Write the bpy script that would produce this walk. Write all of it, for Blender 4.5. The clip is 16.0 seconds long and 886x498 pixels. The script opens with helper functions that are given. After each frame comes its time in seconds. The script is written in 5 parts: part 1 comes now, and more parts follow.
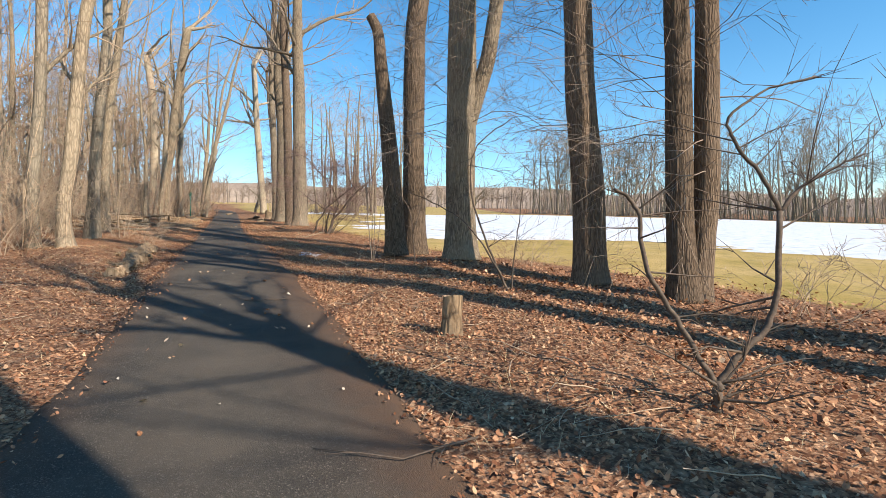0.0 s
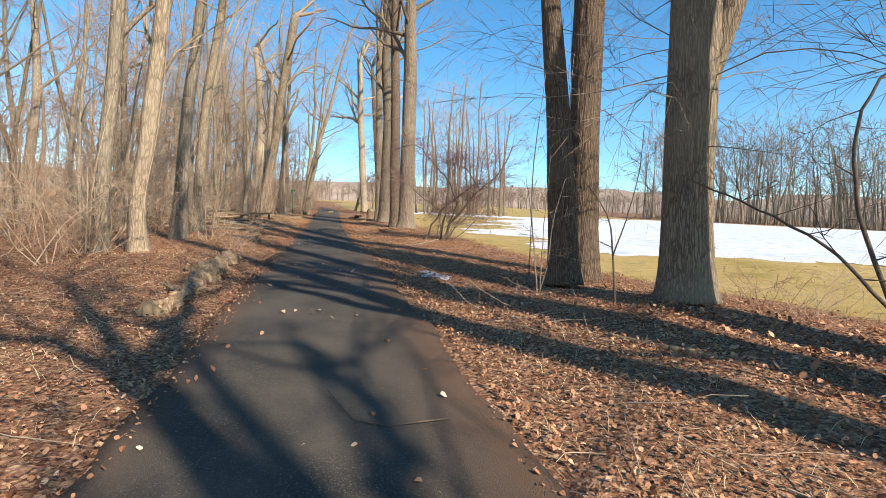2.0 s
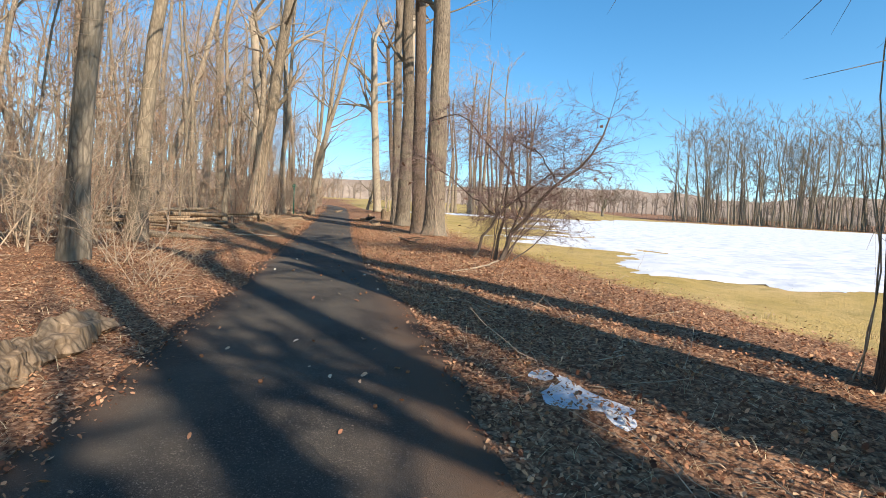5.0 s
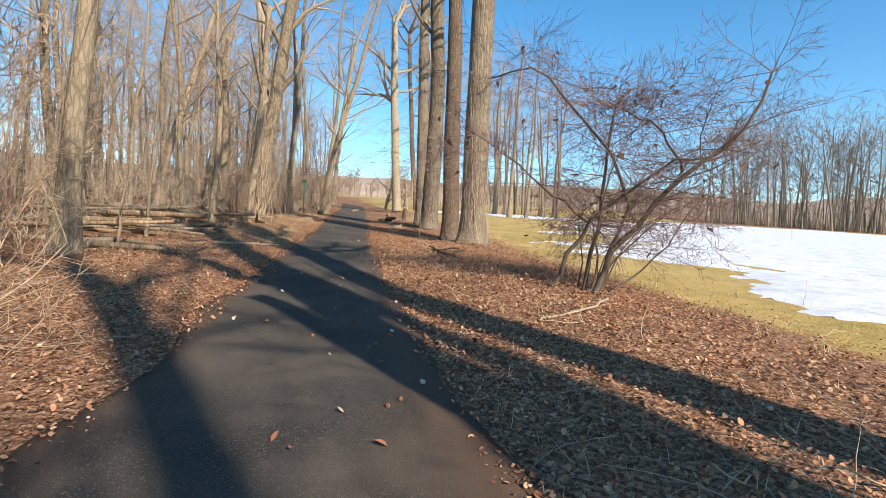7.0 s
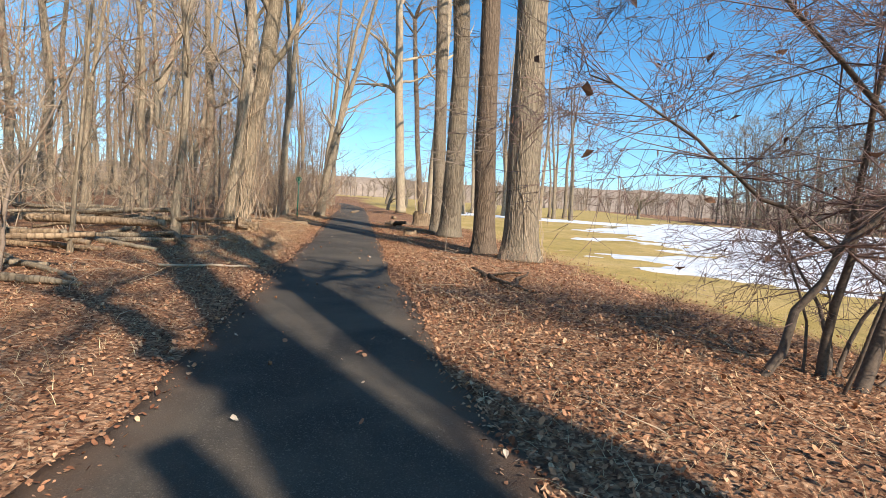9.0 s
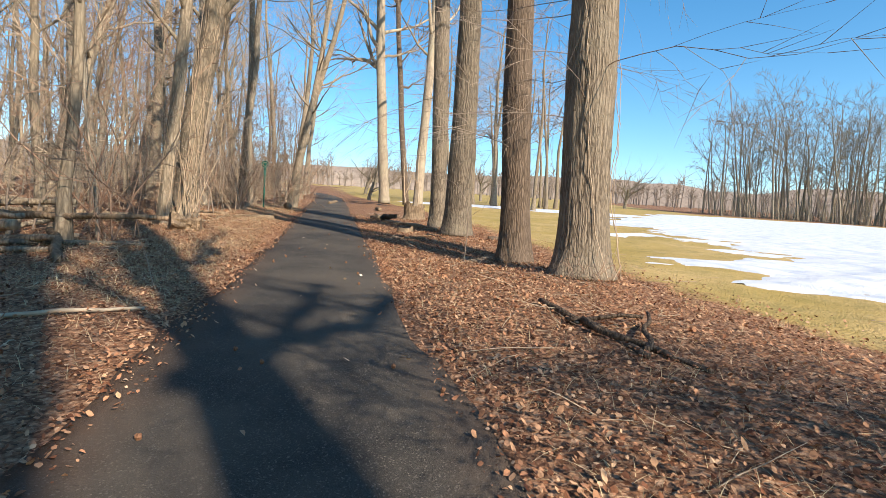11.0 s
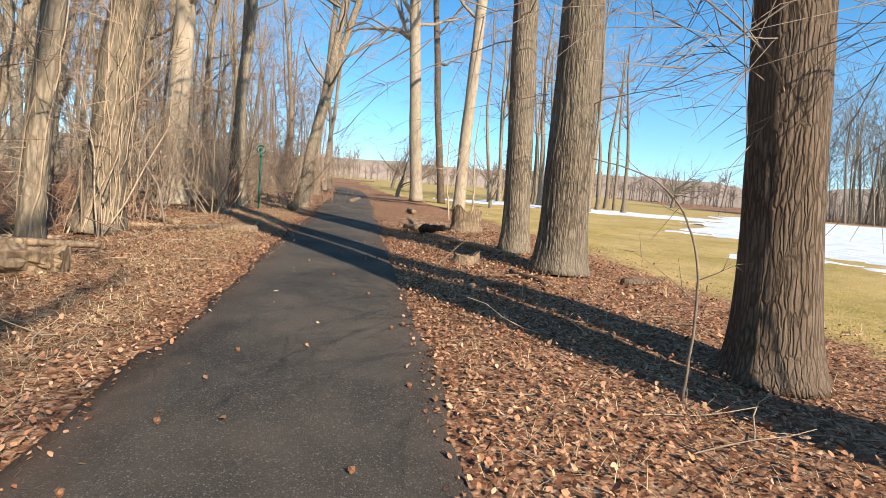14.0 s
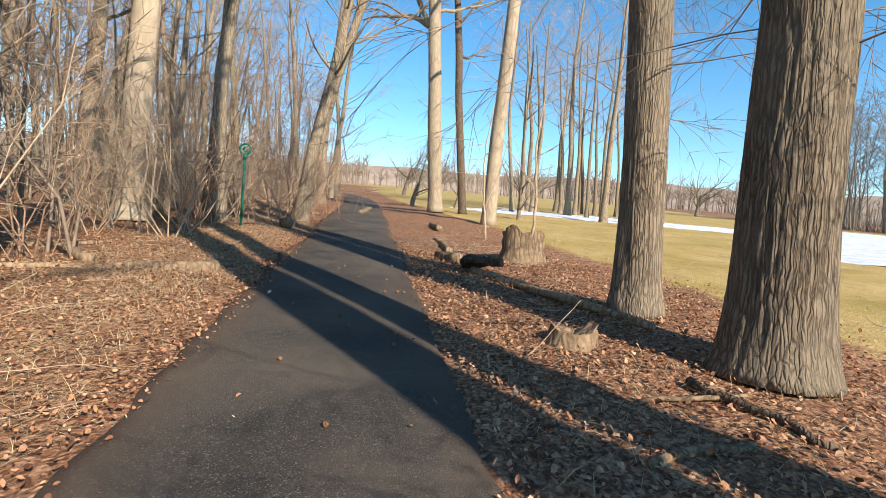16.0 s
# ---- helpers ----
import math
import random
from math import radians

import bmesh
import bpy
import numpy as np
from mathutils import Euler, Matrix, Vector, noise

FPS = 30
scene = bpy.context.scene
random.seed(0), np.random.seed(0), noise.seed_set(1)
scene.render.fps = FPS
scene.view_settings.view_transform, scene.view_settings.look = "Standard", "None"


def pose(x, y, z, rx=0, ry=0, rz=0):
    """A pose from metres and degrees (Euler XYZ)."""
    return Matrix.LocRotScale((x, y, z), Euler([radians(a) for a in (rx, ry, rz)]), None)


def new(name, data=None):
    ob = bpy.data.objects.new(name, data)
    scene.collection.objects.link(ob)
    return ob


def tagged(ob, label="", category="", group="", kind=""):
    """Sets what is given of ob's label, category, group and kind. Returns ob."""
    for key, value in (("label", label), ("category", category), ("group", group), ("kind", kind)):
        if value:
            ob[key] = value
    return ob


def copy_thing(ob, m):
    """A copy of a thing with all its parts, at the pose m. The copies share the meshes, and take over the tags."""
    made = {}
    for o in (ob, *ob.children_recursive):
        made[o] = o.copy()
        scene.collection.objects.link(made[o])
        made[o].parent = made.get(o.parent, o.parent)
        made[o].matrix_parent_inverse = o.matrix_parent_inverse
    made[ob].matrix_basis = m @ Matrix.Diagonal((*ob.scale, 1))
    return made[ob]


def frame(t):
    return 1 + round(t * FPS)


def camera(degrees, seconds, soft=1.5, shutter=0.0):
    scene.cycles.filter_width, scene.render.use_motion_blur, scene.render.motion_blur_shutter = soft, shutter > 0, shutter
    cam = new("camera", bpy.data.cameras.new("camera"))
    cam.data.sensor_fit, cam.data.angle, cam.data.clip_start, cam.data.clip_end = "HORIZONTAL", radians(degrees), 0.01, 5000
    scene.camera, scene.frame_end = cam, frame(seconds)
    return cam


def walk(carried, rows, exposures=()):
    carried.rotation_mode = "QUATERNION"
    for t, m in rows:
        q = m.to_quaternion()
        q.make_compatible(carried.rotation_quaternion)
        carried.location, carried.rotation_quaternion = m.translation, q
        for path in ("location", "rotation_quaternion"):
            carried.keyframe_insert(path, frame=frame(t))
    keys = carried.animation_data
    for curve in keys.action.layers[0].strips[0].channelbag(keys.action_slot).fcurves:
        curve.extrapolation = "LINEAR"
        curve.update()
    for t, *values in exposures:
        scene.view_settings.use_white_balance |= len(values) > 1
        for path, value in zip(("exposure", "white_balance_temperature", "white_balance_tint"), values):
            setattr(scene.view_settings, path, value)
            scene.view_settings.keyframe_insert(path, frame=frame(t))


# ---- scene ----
import collections
import itertools

cam = camera(81.8, 16.0, soft=0.7)
METRES, EYE, TILT, LEAN, TURN = 34.1, 1.5, 5.5, 2.0, 0.0
ROWS = [
    (0.0, 0.0, 0.0, 0.0, 0.11, -4.89, -1.3),
    (0.5, -0.0135, 0.0342, -0.0007, 3.67, -5.07, -1.53),
    (1.0, -0.028, 0.0664, -0.0005, 6.9, -5.06, -1.9),
    (1.5, -0.0405, 0.0982, 0.0, 8.46, -5.24, -2.14),
    (2.0, -0.054, 0.1283, -0.0004, 10.39, -5.14, -2.47),
    (2.5, -0.0668, 0.1586, -0.0003, 10.77, -5.36, -2.54),
    (3.0, -0.0795, 0.188, -0.0011, 10.76, -5.16, -2.68),
    (3.5, -0.0901, 0.2179, -0.0006, 10.62, -5.25, -2.73),
    (4.0, -0.1003, 0.2466, -0.001, 10.57, -5.23, -2.74),
    (6.5, -0.154, 0.3984, -0.0017, 13.68, -5.57, -3.5),
    (7.0, -0.1676, 0.425, -0.0025, 13.52, -5.57, -3.37),
    (7.5, -0.1833, 0.4518, -0.0018, 13.55, -5.39, -3.27),
    (8.0, -0.1971, 0.4777, -0.0023, 13.32, -5.54, -3.41),
    (8.5, -0.2119, 0.5046, -0.0027, 13.28, -5.44, -3.42),
    (9.0, -0.2234, 0.5321, -0.003, 13.09, -5.55, -3.66),
    (11.5, -0.2835, 0.6708, -0.0059, 10.35, -6.79, -3.52),
    (12.0, -0.2945, 0.7002, -0.0055, 10.47, -6.97, -3.56),
    (12.5, -0.305, 0.7275, -0.006, 10.66, -7.04, -3.65),
    (13.0, -0.3162, 0.7566, -0.0056, 11.24, -7.07, -3.89),
    (13.5, -0.3248, 0.7844, -0.0053, 12.4, -7.38, -4.19),
    (14.0, -0.3362, 0.8131, -0.0049, 13.43, -7.36, -4.39),
    (14.5, -0.3465, 0.8398, -0.0049, 13.97, -7.31, -4.29),
    (15.0, -0.3604, 0.8667, -0.0042, 14.23, -7.12, -4.42),
    (15.5, -0.3714, 0.8932, -0.0042, 14.14, -7.09, -4.49),
    (16.0, -0.3848, 0.9208, -0.0039, 14.37, -6.75, -4.49),
]
walk(cam, [(t, pose(0, 0, EYE, TILT, LEAN, TURN) @ pose(METRES * x, METRES * y, METRES * z, 90 + pitch, roll, yaw)) for t, x, y, z, yaw, pitch, roll in ROWS])
# the ground climbs along the walk and falls a little to the right
SLOPE = pose(0, 0, EYE, TILT, LEAN, TURN) @ Matrix.Translation((0, 0, -EYE))

# ---- world, sun, exposure ----
SUN_AZ, SUN_EL = radians(50.0), radians(30.0)      # shadows fall this far left of +y
to_sun = Vector((math.sin(SUN_AZ) * math.cos(SUN_EL), -math.cos(SUN_AZ) * math.cos(SUN_EL), math.sin(SUN_EL)))
world = bpy.data.worlds.new("sky")
scene.world = world
world.use_nodes = True
wt = world.node_tree
sky = wt.nodes.new("ShaderNodeTexSky")
sky.sky_type = 'NISHITA'
sky.sun_disc = False
sky.sun_elevation = SUN_EL
sky.sun_rotation = math.atan2(to_sun.x, to_sun.y)
sky.air_density, sky.dust_density, sky.ozone_density = 1.05, 0.0, 1.5
wt.nodes["Background"].inputs[1].default_value = 0.126
hue = wt.nodes.new("ShaderNodeHueSaturation")
hue.inputs["Hue"].default_value, hue.inputs["Saturation"].default_value = 0.495, 1.35
wt.links.new(sky.outputs[0], hue.inputs["Color"])
wt.links.new(hue.outputs[0], wt.nodes["Background"].inputs[0])
sun_data = bpy.data.lights.new("sun", 'SUN')
sun_data.energy, sun_data.angle, sun_data.color = 5.0, radians(0.55), (1.0, 0.865, 0.70)
sun = new("sun", sun_data)
sun.rotation_euler = (-to_sun).to_track_quat('-Z', 'Y').to_euler()
scene.view_settings.exposure = 0.86


# ---- materials ----
def material(name, rough=0.8, spec=0.3):
    m = bpy.data.materials.new(name)
    m.use_nodes = True
    b = m.node_tree.nodes["Principled BSDF"]
    b.inputs["Roughness"].default_value = rough
    b.inputs["Specular IOR Level"].default_value = spec
    return m, m.node_tree, b


def node(nt, kind, **inputs):
    n = nt.nodes.new(kind)
    for k, v in inputs.items():
        key = k.replace("_", " ")
        if isinstance(v, bpy.types.NodeSocket):
            nt.links.new(v, n.inputs[key])
        else:
            n.inputs[key].default_value = v
    return n


def coords(nt, scale=(1, 1, 1), space="Object"):
    tc = nt.nodes.new("ShaderNodeTexCoord")
    mp = node(nt, "ShaderNodeMapping", Vector=tc.outputs[space], Scale=scale)
    return mp.outputs[0]


def noise_tex(nt, vec, scale, detail=5.0, rough=0.6, distort=0.0):
    return node(nt, "ShaderNodeTexNoise", Vector=vec, Scale=scale, Detail=detail, Roughness=rough, Distortion=distort)


def ramp(nt, fac, *stops):
    r = nt.nodes.new("ShaderNodeValToRGB")
    el = r.color_ramp.elements
    while len(el) < len(stops):
        el.new(0.5)
    for e, (p, c) in zip(el, stops):
        e.position = p
        e.color = (*c, 1) if len(c) == 3 else c
    nt.links.new(fac, r.inputs[0])
    return r.outputs[0]


def mixc(nt, fac, a, b, mode='MIX'):
    n = nt.nodes.new("ShaderNodeMix")
    n.data_type, n.blend_type = 'RGBA', mode
    for sock, v in ((n.inputs[0], fac), (n.inputs[6], a), (n.inputs[7], b)):
        if isinstance(v, bpy.types.NodeSocket):
            nt.links.new(v, sock)
        else:
            sock.default_value = v if isinstance(v, float) else (*v, 1)
    return n.outputs[2]


def maths(nt, op, a, b=0.0, clamp=False):
    n = nt.nodes.new("ShaderNodeMath")
    n.operation, n.use_clamp = op, clamp
    for sock, v in ((n.inputs[0], a), (n.inputs[1], b)):
        if isinstance(v, bpy.types.NodeSocket):
            nt.links.new(v, sock)
        else:
            sock.default_value = v
    return n.outputs[0]


def bump(nt, b, height, dist, strength=1.0):
    n = node(nt, "ShaderNodeBump", Height=height, Distance=dist, Strength=strength)
    nt.links.new(n.outputs[0], b.inputs["Normal"])


def grey(*v):
    return [(x, x, x) for x in v]


def bark(name, light, dark, tint, furrow=24.0, depth=0.014, stretch=0.2):
    m, nt, b = material(name, 0.95, 0.06)
    v = coords(nt, (1, 1, stretch))
    v1 = coords(nt)
    warp = noise_tex(nt, v1, 3.0, 3)
    vw = node(nt, "ShaderNodeMix")
    vw.data_type = 'VECTOR'
    vw.inputs[0].default_value = 0.06
    nt.links.new(v, vw.inputs[4])
    nt.links.new(warp.outputs["Color"], vw.inputs[5])
    cell = node(nt, "ShaderNodeTexVoronoi", Vector=vw.outputs[1], Scale=furrow)
    cell.feature = 'DISTANCE_TO_EDGE'
    fine = noise_tex(nt, v, furrow * 2.5, 6, 0.7)
    big = noise_tex(nt, v1, 0.9, 4)
    edge = ramp(nt, cell.outputs["Distance"], (0.0, (0, 0, 0)), (0.22, (1, 1, 1)))
    ink = maths(nt, 'MULTIPLY', edge, ramp(nt, fine.outputs[0], (0.3, (0.35,) * 3), (0.7, (1, 1, 1))))
    col = mixc(nt, ink, dark, light)
    col = mixc(nt, ramp(nt, big.outputs[0], (0.42, (0, 0, 0)), (0.68, (0.75,) * 3)), col, tint)
    col = mixc(nt, 0.35, col, mixc(nt, fine.outputs[0], dark, light))
    info = nt.nodes.new("ShaderNodeObjectInfo")
    val = node(nt, "ShaderNodeHueSaturation", Color=col)
    nt.links.new(maths(nt, 'MULTIPLY_ADD', info.outputs["Random"], 0.4), val.inputs["Value"])
    val.inputs["Value"].links[0].from_node.inputs[2].default_value = 0.8
    nt.links.new(val.outputs[0], b.inputs["Base Color"])
    h = maths(nt, 'ADD', maths(nt, 'MULTIPLY', edge, 0.7), maths(nt, 'MULTIPLY', fine.outputs[0], 0.5))
    bump(nt, b, h, depth, 0.9)
    return m


M_OAK = bark("furrowed_bark", (0.36, 0.29, 0.215), (0.04, 0.03, 0.023), (0.25, 0.215, 0.16), 30.0, 0.016, 0.085)
# scaly bark with the shaded trunks' darkness put into its colour
M_DARK = bark("shade_dark_scaly_bark", (0.25, 0.185, 0.135), (0.03, 0.022, 0.017), (0.17, 0.13, 0.10), 30.0, 0.016, 0.1)
M_PALE = bark("pale_smooth_bark", (0.44, 0.36, 0.27), (0.24, 0.19, 0.14), (0.35, 0.32, 0.22), 5.0, 0.004, 0.3)
M_WOODS = bark("woodland_bark", (0.41, 0.335, 0.24), (0.09, 0.068, 0.05), (0.28, 0.235, 0.165), 15.0, 0.01)
M_GREYWOODS = bark("grey_woodland_bark", (0.38, 0.32, 0.24), (0.075, 0.06, 0.048), (0.27, 0.245, 0.19), 15.0, 0.01)
M_ROT = bark("weathered_wood", (0.47, 0.34, 0.22), (0.07, 0.046, 0.03), (0.30, 0.22, 0.145), 12.0, 0.012, 0.25)


def simple(name, a, b_, scale=20.0, rough=0.8, dist=0.002, island=False):
    m, nt, b = material(name, rough, 0.25)
    n = noise_tex(nt, coords(nt), scale, 5, 0.65)
    col = ramp(nt, n.outputs[0], (0.3, a), (0.7, b_))
    if island:
        g = nt.nodes.new("ShaderNodeNewGeometry")
        hv = node(nt, "ShaderNodeHueSaturation", Color=col)
        nt.links.new(maths(nt, 'MULTIPLY_ADD', g.outputs["Random Per Island"], 0.8), hv.inputs["Value"])
        hv.inputs["Value"].links[0].from_node.inputs[2].default_value = 0.55
        col = hv.outputs[0]
    nt.links.new(col, b.inputs["Base Color"])
    bump(nt, b, n.outputs[0], dist, 0.6)
    return m


M_TWIG = simple("grey_twig_bark", (0.16, 0.12, 0.095), (0.30, 0.235, 0.18), 9.0)
M_TWIGRED = simple("reddish_twig_bark", (0.20, 0.115, 0.075), (0.36, 0.24, 0.165), 9.0)
M_TWIGTAN = simple("tan_twig_bark", (0.30, 0.215, 0.145), (0.47, 0.37, 0.265), 9.0)
M_DARKTWIG = simple("dark_sapling_bark", (0.055, 0.042, 0.035), (0.14, 0.105, 0.08), 30.0)
M_STRAW = simple("dry_straw", (0.38, 0.28, 0.15), (0.60, 0.48, 0.30), 6.0, 0.8, 0.001, True)
M_GREEN = simple("green_paint", (0.005, 0.085, 0.06), (0.01, 0.13, 0.095), 25.0, 0.45, 0.0005)
M_METAL = simple("grey_galvanised_steel", (0.25, 0.27, 0.28), (0.4, 0.42, 0.43), 30.0, 0.5, 0.0005)
M_SEED = simple("brown_seed_ball", (0.12, 0.055, 0.03), (0.30, 0.15, 0.08), 90.0, 0.8, 0.004)
M_HILL = simple("distant_woods", (0.19, 0.15, 0.125), (0.33, 0.265, 0.215), 0.25, 1.0, 0.0)


def leaf_material(name, stops):
    m, nt, b = material(name, 0.7, 0.12)
    g = nt.nodes.new("ShaderNodeNewGeometry")
    col = ramp(nt, g.outputs["Random Per Island"], *stops)
    n = noise_tex(nt, coords(nt), 45.0, 3)
    hv = node(nt, "ShaderNodeHueSaturation", Color=col)
    nt.links.new(ramp(nt, n.outputs[0], (0.3, (0.7,) * 3), (0.75, (1.15,) * 3)), hv.inputs["Value"])
    nt.links.new(hv.outputs[0], b.inputs["Base Color"])
    return m


M_LEAF = leaf_material("dry_leaves", ((0.0, (0.07, 0.03, 0.018)), (0.22, (0.20, 0.085, 0.045)), (0.52, (0.40, 0.20, 0.11)),
                                      (0.88, (0.50, 0.29, 0.165)), (1.0, (0.60, 0.41, 0.26))))
M_DEADLEAF = leaf_material("clinging_dead_leaves", ((0.0, (0.10, 0.055, 0.04)), (1.0, (0.26, 0.14, 0.085))))


def single_leaf_material():
    m, nt, b = material("single_dry_leaf", 0.6, 0.35)
    info = nt.nodes.new("ShaderNodeObjectInfo")
    col = ramp(nt, info.outputs["Random"], (0.0, (0.30, 0.12, 0.06)), (0.4, (0.42, 0.23, 0.12)), (0.75, (0.60, 0.45, 0.30)), (1.0, (0.70, 0.62, 0.50)))
    n = noise_tex(nt, coords(nt), 40.0, 4)
    nt.links.new(mixc(nt, maths(nt, 'MULTIPLY', n.outputs[0], 0.5), col, (0.20, 0.10, 0.055)), b.inputs["Base Color"])
    return m


M_LEAF1 = single_leaf_material()


def asphalt_material():
    m, nt, b = material("worn_asphalt", 0.85, 0.12)
    v = coords(nt)
    fine = noise_tex(nt, v, 220.0, 3, 0.7)
    grit = node(nt, "ShaderNodeTexVoronoi", Vector=v, Scale=140.0)
    patch = noise_tex(nt, v, 0.8, 6, 0.6)
    dust = noise_tex(nt, v, 5.0, 6, 0.7)
    col = ramp(nt, fine.outputs[0], (0.32, (0.018, 0.016, 0.015)), (0.68, (0.095, 0.086, 0.075)))
    col = mixc(nt, ramp(nt, grit.outputs["Color"], (0.72, (0, 0, 0)), (0.95, (0.75,) * 3)), col, (0.25, 0.22, 0.18))
    col = mixc(nt, ramp(nt, patch.outputs[0], (0.4, (0, 0, 0)), (0.66, (0.7,) * 3)), col, (0.13, 0.108, 0.085))
    att = nt.nodes.new("ShaderNodeAttribute")
    att.attribute_name = "edge"
    e = maths(nt, 'MULTIPLY', att.outputs["Fac"], maths(nt, 'MULTIPLY', dust.outputs[0], 1.7), True)
    col = mixc(nt, e, col, (0.125, 0.078, 0.052))
    nt.links.new(col, b.inputs["Base Color"])
    bump(nt, b, maths(nt, 'ADD', fine.outputs[0], grit.outputs["Distance"]), 0.006, 1.0)
    return m


M_ASPHALT = asphalt_material()


def ground_material():
    """Leaf litter where the attribute 'litter' is 1, dormant lawn where it is 0."""
    m, nt, b = material("woodland_floor_and_lawn", 0.95, 0.06)
    v = coords(nt)
    wob = noise_tex(nt, v, 6.0, 3)
    vm = node(nt, "ShaderNodeMix")
    vm.data_type = 'VECTOR'
    vm.inputs[0].default_value = 0.12
    nt.links.new(v, vm.inputs[4])
    nt.links.new(wob.outputs["Color"], vm.inputs[5])
    cells = node(nt, "ShaderNodeTexVoronoi", Vector=vm.outputs[1], Scale=26.0)
    cells2 = node(nt, "ShaderNodeTexVoronoi", Vector=vm.outputs[1], Scale=55.0)
    sep = nt.nodes.new("ShaderNodeSeparateColor")
    nt.links.new(cells.outputs["Color"], sep.inputs[0])
    sep2 = nt.nodes.new("ShaderNodeSeparateColor")
    nt.links.new(cells2.outputs["Color"], sep2.inputs[0])
    stops = ((0.0, (0.05, 0.022, 0.013)), (0.35, (0.19, 0.088, 0.05)), (0.7, (0.40, 0.215, 0.12)), (1.0, (0.58, 0.38, 0.24)))
    lit = mixc(nt, 0.5, ramp(nt, sep.outputs[0], *stops), ramp(nt, sep2.outputs[1], *stops))
    soil = noise_tex(nt, v, 1.3, 6, 0.65)
    lit = mixc(nt, ramp(nt, soil.outputs[0], (0.45, (0, 0, 0)), (0.75, (0.65,) * 3)), lit, (0.20, 0.115, 0.072))
    # shade in the gaps between leaf cells, painted as a darker brown
    lit = mixc(nt, ramp(nt, cells.outputs["Distance"], (0.35, (0, 0, 0)), (0.8, (0.6,) * 3)), lit, (0.085, 0.045, 0.03))
    g1 = noise_tex(nt, v, 0.35, 6, 0.7)
    g2 = noise_tex(nt, v, 30.0, 5, 0.75)
    grass = ramp(nt, g1.outputs[0], (0.30, (0.24, 0.19, 0.06)), (0.42, (0.41, 0.295, 0.105)), (0.62, (0.52, 0.37, 0.175)))
    g3 = noise_tex(nt, v, 1.4, 7, 0.75, 0.4)
    grass = mixc(nt, ramp(nt, g3.outputs[0], (0.46, (0, 0, 0)), (0.62, (0.55,) * 3)), grass, (0.20, 0.17, 0.055))
    grass = mixc(nt, ramp(nt, g2.outputs[0], (0.35, (0.45,) * 3), (0.6, (0, 0, 0))), grass, (0.16, 0.14, 0.045))
    att = nt.nodes.new("ShaderNodeAttribute")
    att.attribute_name = "litter"
    n3 = noise_tex(nt, v, 1.6, 6, 0.7)
    f = maths(nt, 'ADD', att.outputs["Fac"], maths(nt, 'MULTIPLY_ADD', n3.outputs[0], 0.9), True)
    f.node.inputs[1].links[0].from_node.inputs[2].default_value = -0.45
    f = ramp(nt, f, (0.38, (0, 0, 0)), (0.62, (1, 1, 1)))
    nt.links.new(mixc(nt, f, grass, lit), b.inputs["Base Color"])
    h = maths(nt, 'ADD', maths(nt, 'MULTIPLY', cells.outputs["Distance"], 0.6), maths(nt, 'MULTIPLY', g2.outputs[0], 0.5))
    bump(nt, b, h, 0.03, 0.8)
    return m


M_GROUND = ground_material()


def snow_material():
    m, nt, b = material("old_snow", 0.6, 0.3)
    v = coords(nt)
    n = noise_tex(nt, v, 1.5, 6, 0.6)
    f = noise_tex(nt, v, 25.0, 4)
    nt.links.new(ramp(nt, n.outputs[0], (0.3, (0.42, 0.47, 0.56)), (0.55, (0.64, 0.655, 0.69))), b.inputs["Base Color"])
    bump(nt, b, maths(nt, 'ADD', n.outputs[0], maths(nt, 'MULTIPLY', f.outputs[0], 0.25)), 0.09, 0.9)
    return m


M_SNOW = snow_material()


